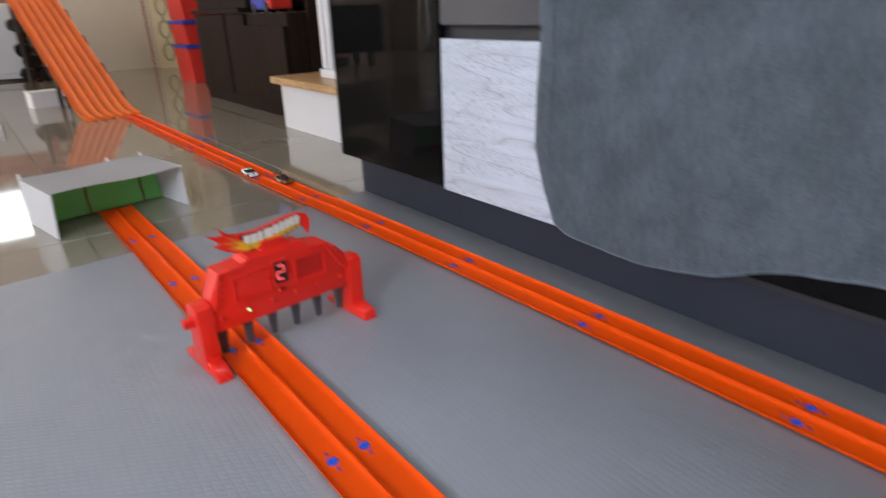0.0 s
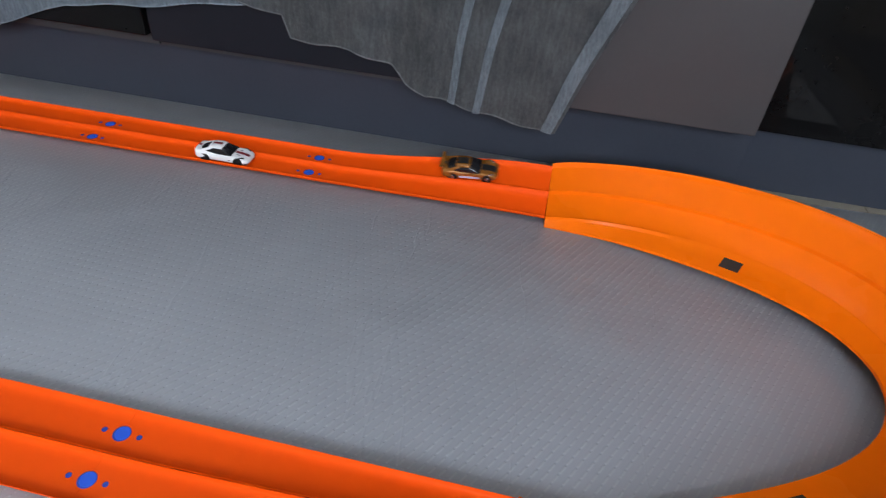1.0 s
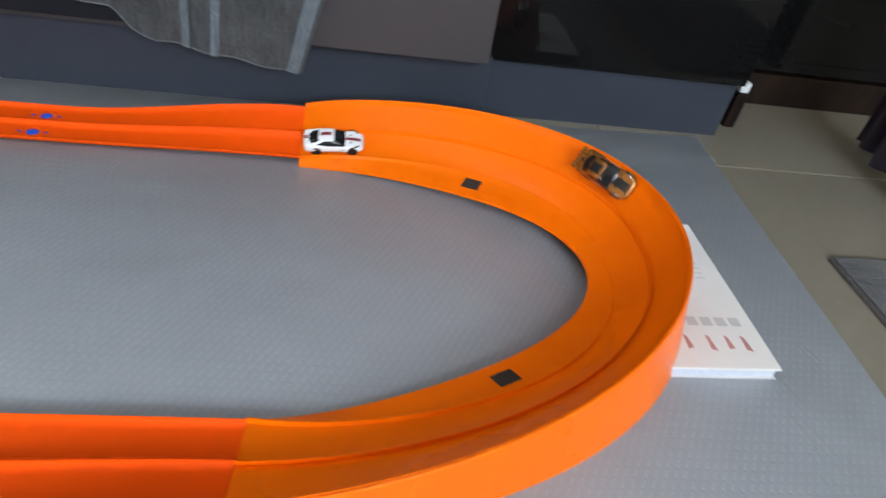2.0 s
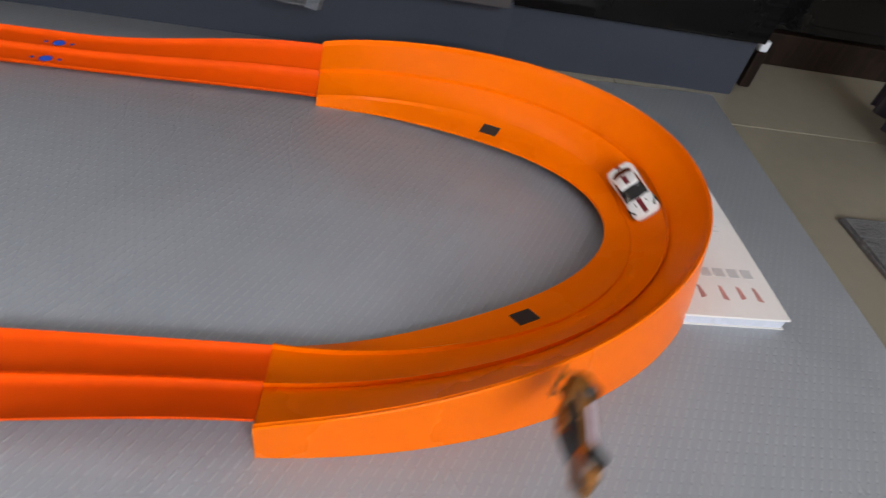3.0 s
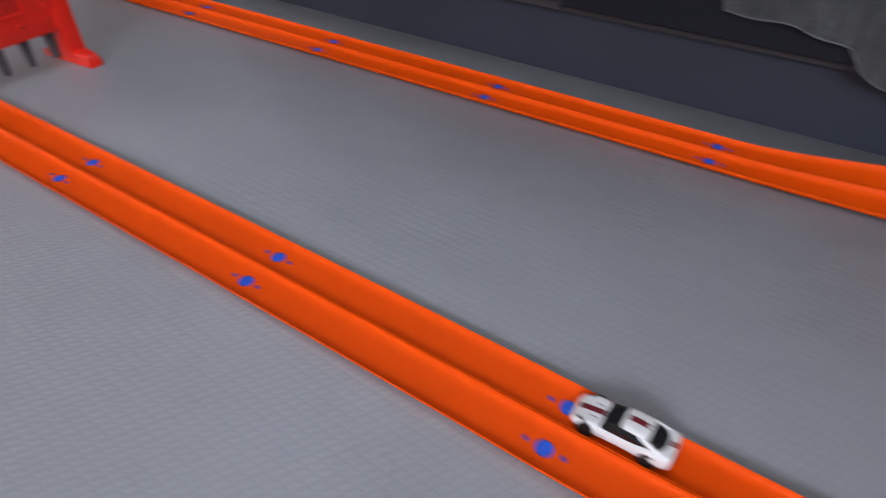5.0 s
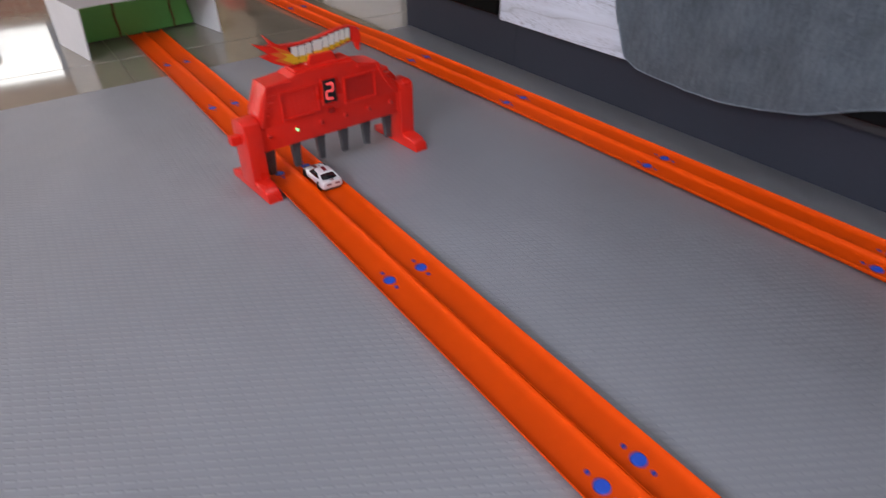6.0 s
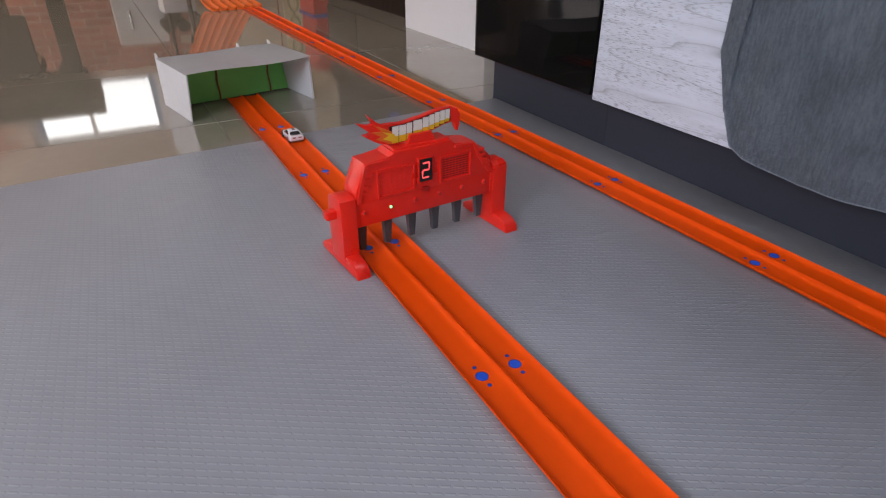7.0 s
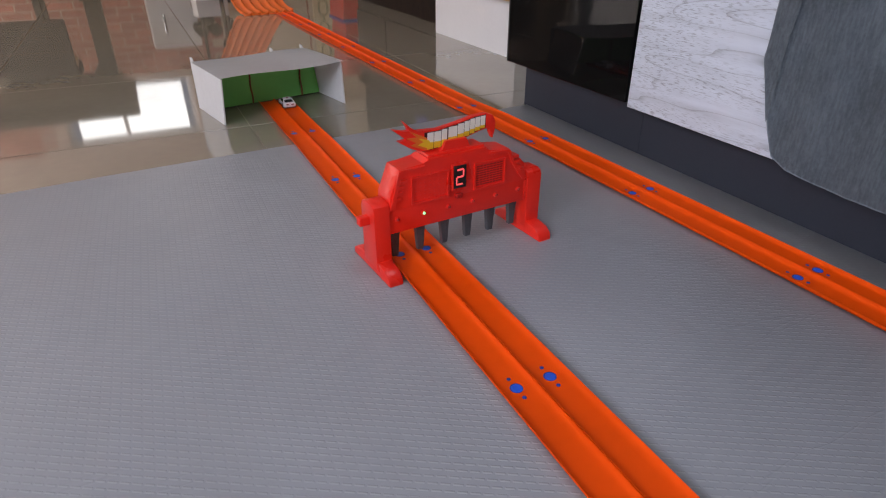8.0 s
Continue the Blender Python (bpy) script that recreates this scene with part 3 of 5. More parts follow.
def bend(th, g, lift=0.0):
    """A place on the hairpin: th runs from the outbound to the return end, g from the inner lane's edge to the rim."""
    th = min(math.pi, max(0.0, th))
    s = math.sin(th)
    e, r = edge(th), rim(th)
    ul, zl = inner_lane(th)
    u = ul + (1 - ul) * g
    return Vector((e.x + (r.x - e.x) * u, e.y + (r.y - e.y) * u, zl + (r.z - 0.003 - zl) * max(0.0, g) ** 1.35 + lift))


def bend_axes(th, g):
    ahead = (bend(th + 0.02, g) - bend(th - 0.02, g)).normalized()
    across = (bend(th, g + 0.12) - bend(th, g - 0.12)).normalized()
    return ahead, across


def hairpin():
    h = thing("hairpin_curve", None, "amber banked two-lane hairpin curve with a tall rim", "toy track", "orange toy tracks")
    bm = bmesh.new()
    n = 110
    rings = []
    for i in range(n + 1):
        th = math.pi * i / n
        s = math.sin(th)
        soft = 1 - 0.8 * s ** 5
        e, f, r = edge(th), foot(th), rim(th)
        top = bend(th, 0.0, 0.0)
        mid = 0.50 + 0.03 * s
        under = e + (r - e).normalized() * 0.012
        under.z = 0.0115 * s * s
        ring = [under, e + Vector((0, 0, -min(e.z, 0.002))), e + Vector((0, 0, 0.0015)), e.lerp(top, 0.5) + Vector((0, 0, 0.0012)), e.lerp(top, 0.88) + Vector((0, 0, 0.0010)),
                bend(th, -0.004, 0.0034 * soft), bend(th, 0.014, 0.0036 * soft), bend(th, 0.032, 0.0)]
        ring += [bend(th, 0.032 + (mid - 0.058) * k, 0.0) for k in (0.25, 0.5, 0.75, 1.0)]
        ring += [bend(th, mid - 0.014, 0.0), bend(th, mid - 0.011, 0.0046), bend(th, mid + 0.003, 0.0048), bend(th, mid + 0.007, -0.0006), bend(th, mid + 0.016, 0.0)]
        ring += [bend(th, mid + 0.016 + (0.95 - mid - 0.016) * k, 0.0) for k in (0.2, 0.4, 0.6, 0.8, 1.0)]
        ring += [bend(th, 0.968, 0.0042), r - Vector((0, 0, 0.0008)) + (e - r).normalized() * 0.0010, r, r + (f - r).normalized() * 0.002 + (r - e).normalized() * 0.0012, f.lerp(r, 0.08) + Vector((0, 0, 0)), f]
        rings.append([bm.verts.new(p) for p in ring])
    for a, b in zip(rings, rings[1:]):
        for i in range(len(a) - 1):
            bm.faces.new((a[i], b[i], b[i + 1], a[i + 1]))
    for ring in (rings[0], rings[-1]):
        bm.faces.new(ring)
    part("curve_body", bm, AMBER, h, "", 30)
    # clip slots in the sloping inner skirt, their shaded depth a dark plate
    for deg in (39.5, 141.5):
        t = radians(deg)
        e, top = edge(t), bend(t, 0.0)
        ah = (edge(t + 0.02) - edge(t - 0.02)).normalized()
        ac = (top - e).normalized()
        up = ah.cross(ac)
        up = up if up.z > 0 else -up
        c = e.lerp(top, 0.55) + up * 0.0018
        q = [c + ah * a * 0.0105 + ac * b * 0.0080 for a, b in ((-1, -1), (1, -1), (1, 1), (-1, 1))]
        bm = bmesh.new()
        lo = [bm.verts.new(p - up * 0.002) for p in q]
        hi = [bm.verts.new(p) for p in q]
        bm.faces.new(hi)
        bm.faces.new(lo[::-1])
        for i in range(4):
            bm.faces.new((lo[i], lo[(i + 1) % 4], hi[(i + 1) % 4], hi[i]))
        part("clip_slot", bm, CLIP, h, "dark rectangular clip slot")
    return h


hairpin()


# ---- the finish gate ----
def finish_gate():
    g = thing("finish_gate", pose(0.063, 1.213, 0.0, 0, 0, 4.7), "red plastic finish gate with flame sign and lit display", "toy gate")
    for side, x0, x1 in ((-1, -0.133, -0.1105), (1, 0.110, 0.1345)):
        bm = bmesh.new()
        prism(bm, [(-0.020, 0.010), (0.020, 0.010), (0.020, 0.090), (0.017, 0.097), (0.010, 0.100), (-0.012, 0.100), (-0.018, 0.097), (-0.020, 0.091)], x0, x1, "x", 0.0016)
        leg = part("leg", bm, RED, g, "", 28)
        bm = bmesh.new()
        prism(bm, [(-0.054, 0.0), (0.058, 0.0), (0.058, 0.009), (0.046, 0.015), (0.022, 0.018), (-0.024, 0.020), (-0.042, 0.017), (-0.052, 0.010)], x0 + 0.001, x1 - 0.001, "x", 0.0025)
        part("foot", bm, RED, leg, "", 45)
        bm = bmesh.new()
        box(bm, x0 - (0.014 if side < 0 else 0), x1 + (0.0 if side < 0 else 0.004), -0.006, 0.006, 0.070, 0.082, 0.002)
        part("side_lug", bm, RED, leg)
    bm = bmesh.new()
    box(bm, -0.112, 0.112, -0.016, 0.018, 0.054, 0.089, 0.0025)
    part("beam", bm, RED, g, "", 28)
    bm = bmesh.new()
    prism(bm, [(-0.110, 0.087), (0.110, 0.087), (0.104, 0.106), (0.088, 0.114), (0.076, 0.139), (0.042, 0.141), (0.038, 0.148), (-0.052, 0.148), (-0.058, 0.142), (-0.094, 0.141), (-0.108, 0.106)], -0.017, 0.019, "y", 0.0018)
    housing = part("housing", bm, RED, g, "", 28)
    for x, tilt in ((-0.098, 1), (0.096, -1)):
        for k in range(4):
            bm = bmesh.new()
            box(bm, x - 0.005 + tilt * 0.003 * k, x + 0.005 + tilt * 0.003 * k, -0.0195, 0.021, 0.100 + 0.008 * k, 0.104 + 0.008 * k, 0.001)
            part("rib", bm, RED, housing)
    # raised borders along the sloping ends, a step on top and a hooked catch
    for name2, q in (("end_border", [(-0.110, 0.089), (-0.103, 0.089), (-0.091, 0.139), (-0.095, 0.139)]), ("end_border", [(0.110, 0.089), (0.101, 0.089), (0.083, 0.114), (0.087, 0.115)]),
                     ("end_border", [(0.087, 0.115), (0.083, 0.114), (0.072, 0.137), (0.076, 0.138)]), ("top_border", [(-0.092, 0.1365), (-0.0925, 0.1405), (-0.058, 0.1415), (-0.058, 0.1375)]),
                     ("top_border", [(0.042, 0.1370), (0.042, 0.1405), (0.075, 0.1385), (0.074, 0.1350)])):
        part(name2, prism(bmesh.new(), q, -0.0195, -0.016, "y", 0.0006), RED, housing)
    part("top_step", one_box(-0.050, 0.036, -0.0135, 0.015, 0.1465, 0.1515, 0.0012), RED, housing)
    part("catch", prism(bmesh.new(), [(0.090, 0.104), (0.112, 0.100), (0.112, 0.108), (0.104, 0.114), (0.100, 0.120), (0.094, 0.120), (0.092, 0.112)], -0.008, 0.010, "y", 0.0012), RED, housing, "hooked catch")
    for x0 in (-0.112, 0.106):
        part("beam_edge", one_box(x0, x0 + 0.006, -0.0178, -0.0155, 0.056, 0.087, 0.0008), RED, g)
    # grille panels: raised dots at left, slot shade as deep red bars at right
    for x0, x1, deep in ((-0.076, -0.024, RED), (0.020, 0.068, RED_DEEP)):
        bm = bmesh.new()
        for a in ((x0 - 0.002, x1 + 0.002, 0.090, 0.0925), (x0 - 0.002, x1 + 0.002, 0.1255, 0.128), (x0 - 0.002, x0, 0.0925, 0.1255), (x1, x1 + 0.002, 0.0925, 0.1255)):
            box(bm, a[0], a[1], -0.0195, -0.016, a[2], a[3])
        grille = part("grille", bm, RED, housing)
        bm = bmesh.new()
        nx, nz, half_x, half_z, proud = (7, 6, 0.0012, 0.0008, 0.0006) if deep is RED else (8, 9, 0.0022, 0.0009, 0.0004)
        for i in range(nx):
            for j in range(nz):
                cx, cz = x0 + 0.005 + (x1 - x0 - 0.010) * i / (nx - 1), 0.096 + 0.0265 * j / (nz - 1)
                box(bm, cx - half_x, cx + half_x, -0.017 - proud, -0.016, cz - half_z, cz + half_z)
        part("grille_marks", bm, deep, grille)
    # display with lit segments
    bm = box(bmesh.new(), -0.0180, 0.0060, -0.0200, -0.0165, 0.0965, 0.1345, 0.0015)
    disp = part("display", bm, RED, g)
    part("display_window", one_box(-0.0155, 0.0035, -0.0212, -0.0195, 0.1000, 0.1315, 0.0006), BLACK, disp, "black display window")
    for x0, x1, z0, z1 in ((-0.0045, 0.0055, 0.1170, 0.1190), (0.0045, 0.0062, 0.1090, 0.1175), (-0.0045, 0.0050, 0.1070, 0.1090), (-0.0062, -0.0045, 0.0985, 0.1075), (-0.0055, 0.0045, 0.0965, 0.0985)):
        part("segment", one_box(x0 - 0.0065, x1 - 0.0065, -0.0218, -0.0210, z0 + 0.008, z1 + 0.008, 0.0003), LED_RED, disp, "lit red display segment")
    part("switch", one_box(-0.0110, -0.0020, -0.0215, -0.016, 0.0850, 0.0910, 0.001), RED_DEEP, g)
    # six flaps with a light over each
    for k in range(6):
        x = -0.097 + 0.0388 * k
        bm = bmesh.new()
        prism(bm, [(x - 0.0070, 0.056), (x + 0.0070, 0.056), (x + 0.0068, 0.048), (x + 0.0042, 0.013), (x - 0.0042, 0.013), (x - 0.0068, 0.048)], -0.004, 0.004, "y", 0.001)
        flap = part("timing_flap", bm, CHARCOAL, g)
        bm = bmesh.new()
        for j in range(7):
            z = 0.019 + 0.0045 * j
            box(bm, x + 0.0008, x + 0.0030, -0.0048, -0.0035, z, z + 0.002)
        part("ridge", bm, CHARCOAL, flap)
        bm = bmesh.new()
        tube(bm, (x - 0.002, -0.0155, 0.0745), (x - 0.002, -0.0185, 0.0745), 0.0036, 0.0030, 14)
        seat = part("lamp_socket", bm, RED, g)
        bm = bmesh.new()
        bmesh.ops.create_uvsphere(bm, u_segments=10, v_segments=6, radius=0.0021, matrix=Matrix.Translation((x - 0.002, -0.0185, 0.0745)))
        part("led", bm, LED_GREEN if k == 1 else RED_DEEP, seat, "lit green lamp" if k == 1 else "", 60)
    # pedestal and flame-shaped sign, its lettering as plain bars
    bm = bmesh.new()
    prism(bm, [(-0.040, 0.147), (0.026, 0.147), (0.014, 0.152), (0.010, 0.164), (-0.022, 0.164), (-0.028, 0.150)], -0.010, 0.010, "y", 0.0012)
    part("pedestal", bm, RED, g)
    sign = thing("sign", None)
    sign.parent = g
    top = [(-0.060, 0.181), (-0.030, 0.180), (0.0, 0.184), (0.026, 0.189), (0.044, 0.190), (0.055, 0.186), (0.060, 0.177), (0.0595, 0.165), (0.056, 0.154)]
    low = [(0.053, 0.160), (0.0515, 0.167), (0.046, 0.170), (0.032, 0.167), (0.010, 0.161), (-0.015, 0.1555), (-0.040, 0.153), (-0.060, 0.156), (-0.072, 0.162), (-0.087, 0.172)]
    tail = [(-0.072, 0.172), (-0.080, 0.177), (-0.095, 0.189), (-0.078, 0.184), (-0.070, 0.183), (-0.080, 0.198), (-0.068, 0.187)]
    part("plate", prism(bmesh.new(), tail + top + low, -0.004, 0.004, "y", 0.0008), RED, sign, "red flame-shaped plate", 40)

    def low_at(x):
        return ramp_of(x, [-0.060, -0.040, -0.015, 0.010, 0.032, 0.046, 0.052], [0.156, 0.153, 0.1555, 0.161, 0.167, 0.170, 0.172])

    def top_at(x):
        return ramp_of(x, [-0.060, -0.030, 0.0, 0.026, 0.044, 0.055], [0.180, 0.180, 0.184, 0.189, 0.190, 0.186])

    xs = [-0.050 + 0.0935 * i / 20 for i in range(21)]
    inner = [(x, top_at(x) - 0.0016) for x in xs] + [(x, low_at(x) + 0.0016) for x in reversed(xs)]
    part("backing", prism(bmesh.new(), inner, -0.0046, -0.0040, "y"), SIGN_DARK, sign, "dark printed backing")
    for q, mt in (([(-0.050, 0.156), (-0.040, 0.156), (-0.044, 0.170), (-0.054, 0.175), (-0.072, 0.184), (-0.061, 0.174), (-0.076, 0.175), (-0.062, 0.167), (-0.070, 0.165)], SIGN_ORANGE),
                  ([(-0.047, 0.158), (-0.040, 0.158), (-0.044, 0.168), (-0.060, 0.173), (-0.052, 0.167), (-0.060, 0.164)], SIGN_YELLOW)):
        part("flame", prism(bmesh.new(), q, -0.0052 - (0.0004 if mt is SIGN_YELLOW else 0), -0.0040, "y"), mt, sign, "flame print")
    # lettering as plain leaning bars, yellow below and white above
    widths = [0.0046, 0.0050, 0.0040, 0.0066, 0.0046, 0.0038, 0.0036, 0.0036, 0.0034]
    x = -0.047
    for k, w in enumerate(widths):
        x += w
        z0, z1, lean = low_at(x) + 0.0024, top_at(x) - 0.0024, 0.0010
        zm = z0 + (z1 - z0) * (0.42 - 0.02 * k)
        part("yellow_bar", prism(bmesh.new(), [(x - w, z0), (x + w, z0), (x + w + lean * 0.4, zm), (x - w + lean * 0.4, zm)], -0.0053, -0.0044, "y"), SIGN_YELLOW, sign, "yellow bar standing for lettering")
        part("white_bar", prism(bmesh.new(), [(x - w + lean * 0.4, zm), (x + w + lean * 0.4, zm), (x + w + lean, z1), (x - w + lean, z1)], -0.0053, -0.0044, "y"), SIGN_WHITE, sign, "white bar standing for lettering")
        x += w + (0.0022 if k == 2 else 0.0011)
    return g


finish_gate()


# ---- the cardboard catch box ----
def catch_box():
    c = thing("catch_box", pose(-0.0095, 2.094, FLOOR_Z, 0, 0, 11.0), "white cardboard catch box lined with green paper, open in front", "box")
    w, d, h = 0.155, 0.093, 0.109
    part("side_panel", prism(bmesh.new(), [(-d, 0), (d, 0), (d + 0.002, h + 0.006), (-d - 0.026, h)], -w - 0.003, -w, "x"), CARD, c)
    bm = prism(bmesh.new(), [(-d, 0), (d, 0), (d + 0.002, h + 0.002), (-d - 0.022, h)], w, w + 0.003, "x")
    for v in bm.verts:
        v.co.x -= 0.13 * v.co.z
    part("side_panel", bm, CARD, c, "white cardboard side leaning inwards")
    bm = bmesh.new()
    grid(bm, 12, 6, lambda a, b: Vector((-w - 0.006 + a * (2 * w - 0.004), -d - 0.030 + b * (2 * d + 0.026), h + 0.003 + 0.004 * math.sin(a * 3.1) * (b - 0.3) + 0.002 * math.sin(7 * a + 2 * b))))
    bmesh.ops.solidify(bm, geom=bm.faces[:], thickness=0.003)
    part("lid", bm, CARD, c, "white cardboard lid, slightly bowed", 30)
    part("back_panel", one_box(-w, w, d - 0.003, d, 0.0, h, 0), CARD, c)
    part("liner", prism(bmesh.new(), [(-w + 0.002, 0.004), (w - 0.004, 0.004), (w - 0.018, h - 0.002), (-w + 0.002, h - 0.002)], 0.040, 0.044, "y"), GREEN, c, "green paper lining")
    for x in (-0.038, 0.098):
        bm = bmesh.new()
        pts = [Vector((x + 0.0012 * math.sin(i * 1.3), 0.037, 0.004 + (h - 0.008) * i / 8)) for i in range(9)]
        for p, q in zip(pts, pts[1:]):
            tube(bm, p, q, 0.0024, None, 8)
        part("cord", bm, STRING, c, "brown twisted cord")
    for x, y in ((-w, d), (0.05, d), (w - 0.020, d)):
        part("corner_tab", prism(bmesh.new(), [(y - 0.012, h), (y + 0.004, h), (y + 0.006, h + 0.014), (y - 0.004, h + 0.012)], x - 0.002, x + 0.002, "x"), CARD, c)
    return c


catch_box()


# ---- the two cars ----
def loft(bm, stations):
    """Rings of (y, list of (x, z) for the right half, from the low middle to the high middle), mirrored and skinned."""
    rings = []
    for y, half in stations:
        pts = [(x, z) for x, z in half] + [(-x, z) for x, z in reversed(half) if x > 1e-6]
        rings.append([bm.verts.new((x, y, z)) for x, z in pts])
    n = len(rings[0])
    for a, b in zip(rings, rings[1:]):
        for i in range(n):
            j = (i + 1) % n
            bm.faces.new((a[i], b[i], b[j], a[j]))
    bm.faces.new(rings[0])
    bm.faces.new(rings[-1][::-1])
    return bm


def toy_car(name, paint, label, gold):
    """A die-cast car 7.4 cm long, nose towards +y, standing on z = 0."""
    c = thing(name, None, label, "toy car", "racing toy cars")
    L = 0.037
    rows = [(-L, 0.0126, 0.0062, 0.0152, 0.0166), (-0.0352, 0.0148, 0.0042, 0.0151, 0.0161), (-0.031, 0.0158, 0.0032, 0.0151, 0.0156), (-0.024, 0.0160, 0.0028, 0.0149, 0.0151),
            (-0.016, 0.0152, 0.0027, 0.0139, 0.0147), (-0.006, 0.0145, 0.0026, 0.0127, 0.0141), (0.006, 0.0146, 0.0026, 0.0123, 0.0139), (0.016, 0.0152, 0.0026, 0.0126, 0.0131),
            (0.0245, 0.0157, 0.0028, 0.0125, 0.0121), (0.031, 0.0149, 0.0030, 0.0105, 0.0108), (0.0352, 0.0124, 0.0036, 0.0083, 0.0088), (L, 0.0086, 0.0046, 0.0066, 0.0072)]

    def soft(ob, level=2):
        mod = ob.modifiers.new("rounding", "SUBSURF")
        mod.levels = mod.render_levels = level
        return ob

    def top_of(y):
        return ramp_of(y, [q[0] for q in rows], [q[4] for q in rows])

    st = [(y, [(0, z0), (w * 0.80, z0), (w * 0.97, z0 + 0.0010), (w, z0 + (zb - z0) * 0.40), (w * 0.985, z0 + (zb - z0) * 0.72), (w * 0.90, zb), (w * 0.70, zb * 0.5 + zc * 0.5 + 0.0003), (w * 0.38, zc), (0, zc + 0.0003)]) for y, w, z0, zb, zc in rows]
    body = soft(part("body", loft(bmesh.new(), st), paint, c, "", 70))
    # shade of the wheel arches, put in as black discs behind the wheels
    for y in (-0.0220, 0.0230):
        for s in (-1, 1):
            bm = bmesh.new()
            tube(bm, (s * 0.0120, y, 0.0056), (s * 0.01560, y, 0.0056), 0.0063, None, 22)
            part("wheel_arch", bm, BLACK, body)
            bm = bmesh.new()
            tube(bm, (s * 0.0112, y, 0.0054), (s * 0.0156, y, 0.0054), 0.0054, 0.0051, 24)
            tyre = part("wheel", bm, RUBBER, c, "black wheel")
            bm = bmesh.new()
            tube(bm, (s * 0.0153, y, 0.0054), (s * 0.0159, y, 0.0054), 0.0031, 0.0027, 14)
            part("rim", bm, BLACK if not gold else CHROME, tyre)
    # glasshouse, then the painted roof on top of it
    cab = []
    for y, w, z in ((-0.0320, 0.0080, 0.0148), (-0.0300, 0.0090, 0.0160), (-0.0215, 0.0108, 0.0192), (-0.0120, 0.0114, 0.0213), (-0.0030, 0.0114, 0.0215), (0.0040, 0.0114, 0.0200), (0.0125, 0.0116, 0.0150), (0.0150, 0.0110, 0.0128)):
        cab.append((y, [(0, 0.0105), (0.0128, 0.0112), (0.0130, 0.0130), (w * 1.06, (0.0125 + z) / 2 + 0.0006), (w * 0.90, z - 0.0014), (w * 0.6, z), (0, z + 0.0003)]))
    soft(part("window_band", loft(bmesh.new(), cab), CAR_GLASS, c, "smoked window band", 70))
    roof = []
    for y, w, z in ((-0.0190, 0.0092, 0.0203), (-0.0175, 0.0104, 0.0209), (-0.0110, 0.0109, 0.0219), (-0.0040, 0.0108, 0.0221), (0.0002, 0.0104, 0.0216), (0.0014, 0.0092, 0.0210)):
        roof.append((y, [(0, z - 0.0035), (w * 0.96, z - 0.0034), (w, z - 0.0020), (w * 0.90, z - 0.0006), (w * 0.6, z + 0.0002), (0, z + 0.0004)]))
    soft(part("roof", loft(bmesh.new(), roof), paint, c, "", 70))
    for s in (-1, 1):
        # broad rear pillar running from the roof into the wing
        st2 = []
        for y, x, z, h in ((-0.0120, 0.0100, 0.0204, 0.0016), (-0.0180, 0.0108, 0.0192, 0.0026), (-0.0250, 0.0122, 0.0166, 0.0028), (-0.0315, 0.0130, 0.0146, 0.0020)):
            st2.append([Vector((s * (x - 0.0022), y, z + 0.0004)), Vector((s * (x + 0.0002), y, z + 0.0006)), Vector((s * (x + 0.0024), y, z - h)), Vector((s * (x - 0.0004), y, z - h - 0.0010))])
        bm = bmesh.new()
        rings = [[bm.verts.new(v) for v in ring] for ring in st2]
        for p, q in zip(rings, rings[1:]):
            for i in range(4):
                bm.faces.new((p[i], q[i], q[(i + 1) % 4], p[(i + 1) % 4]))
        bm.faces.new(rings[0])
        bm.faces.new(rings[-1][::-1])
        soft(part("rear_pillar", bm, paint, body, "", 70))
        bm = bmesh.new()
        prism(bm, [(s * 0.0096, 0.0300), (s * 0.0124, 0.0262), (s * 0.0138, 0.0235), (s * 0.0134, 0.0272), (s * 0.0116, 0.0312)], 0.0092, 0.01215, "z", 0.0004)
        part("headlight", bm, BLACK if not gold else CHROME, body, "slanted headlight")
        part("vent", one_box(s * 0.0062 - 0.0006, s * 0.0062 + 0.0006, 0.0185, 0.0225, 0.0112, 0.01285, 0.0003), BLACK, body, "black bonnet vent")
        bm = box(bmesh.new(), s * 0.0060 - 0.0034, s * 0.0060 + 0.0034, -L - 0.0002, -L + 0.003, 0.0100, 0.0124, 0.0006)
        part("tail_light", bm, CAR_STRIPE, body, "dark red tail light")
        part("side_intake", one_box(s * 0.0143 - 0.0006, s * 0.0143 + 0.0006, 0.0100, 0.0145, 0.0062, 0.0078, 0.0003), BLACK if not gold else CAR_LILAC, body)
        if gold:
            bm = box(bmesh.new(), s * 0.01440 - 0.0005, s * 0.01440 + 0.0005, -0.014, 0.015, 0.0044, 0.0080, 0.0003)
            part("side_print", bm, CAR_LILAC, body, "pale lilac print along the sill")
    part("base", one_box(-0.0115, 0.0115, -0.034, 0.0335, 0.0018, 0.0036, 0.0006), CHASSIS, c, "grey metal base")
    part("grille_opening", one_box(-0.0066, 0.0066, L - 0.0035, L - 0.0006, 0.0048, 0.0064), BLACK, body)
    stripe = CAR_STRIPE if not gold else BLACK

    def band(name2, y0, y1, height, half):
        bm = bmesh.new()
        n = 8
        up = [[bm.verts.new((x, y0 + (y1 - y0) * i / n, height(y0 + (y1 - y0) * i / n) + d)) for x, d in ((-half, -0.001), (-half, 0.0002), (half, 0.0002), (half, -0.001))] for i in range(n + 1)]
        for p, q in zip(up, up[1:]):
            for i in range(4):
                bm.faces.new((p[i], q[i], q[(i + 1) % 4], p[(i + 1) % 4]))
        bm.faces.new(up[0])
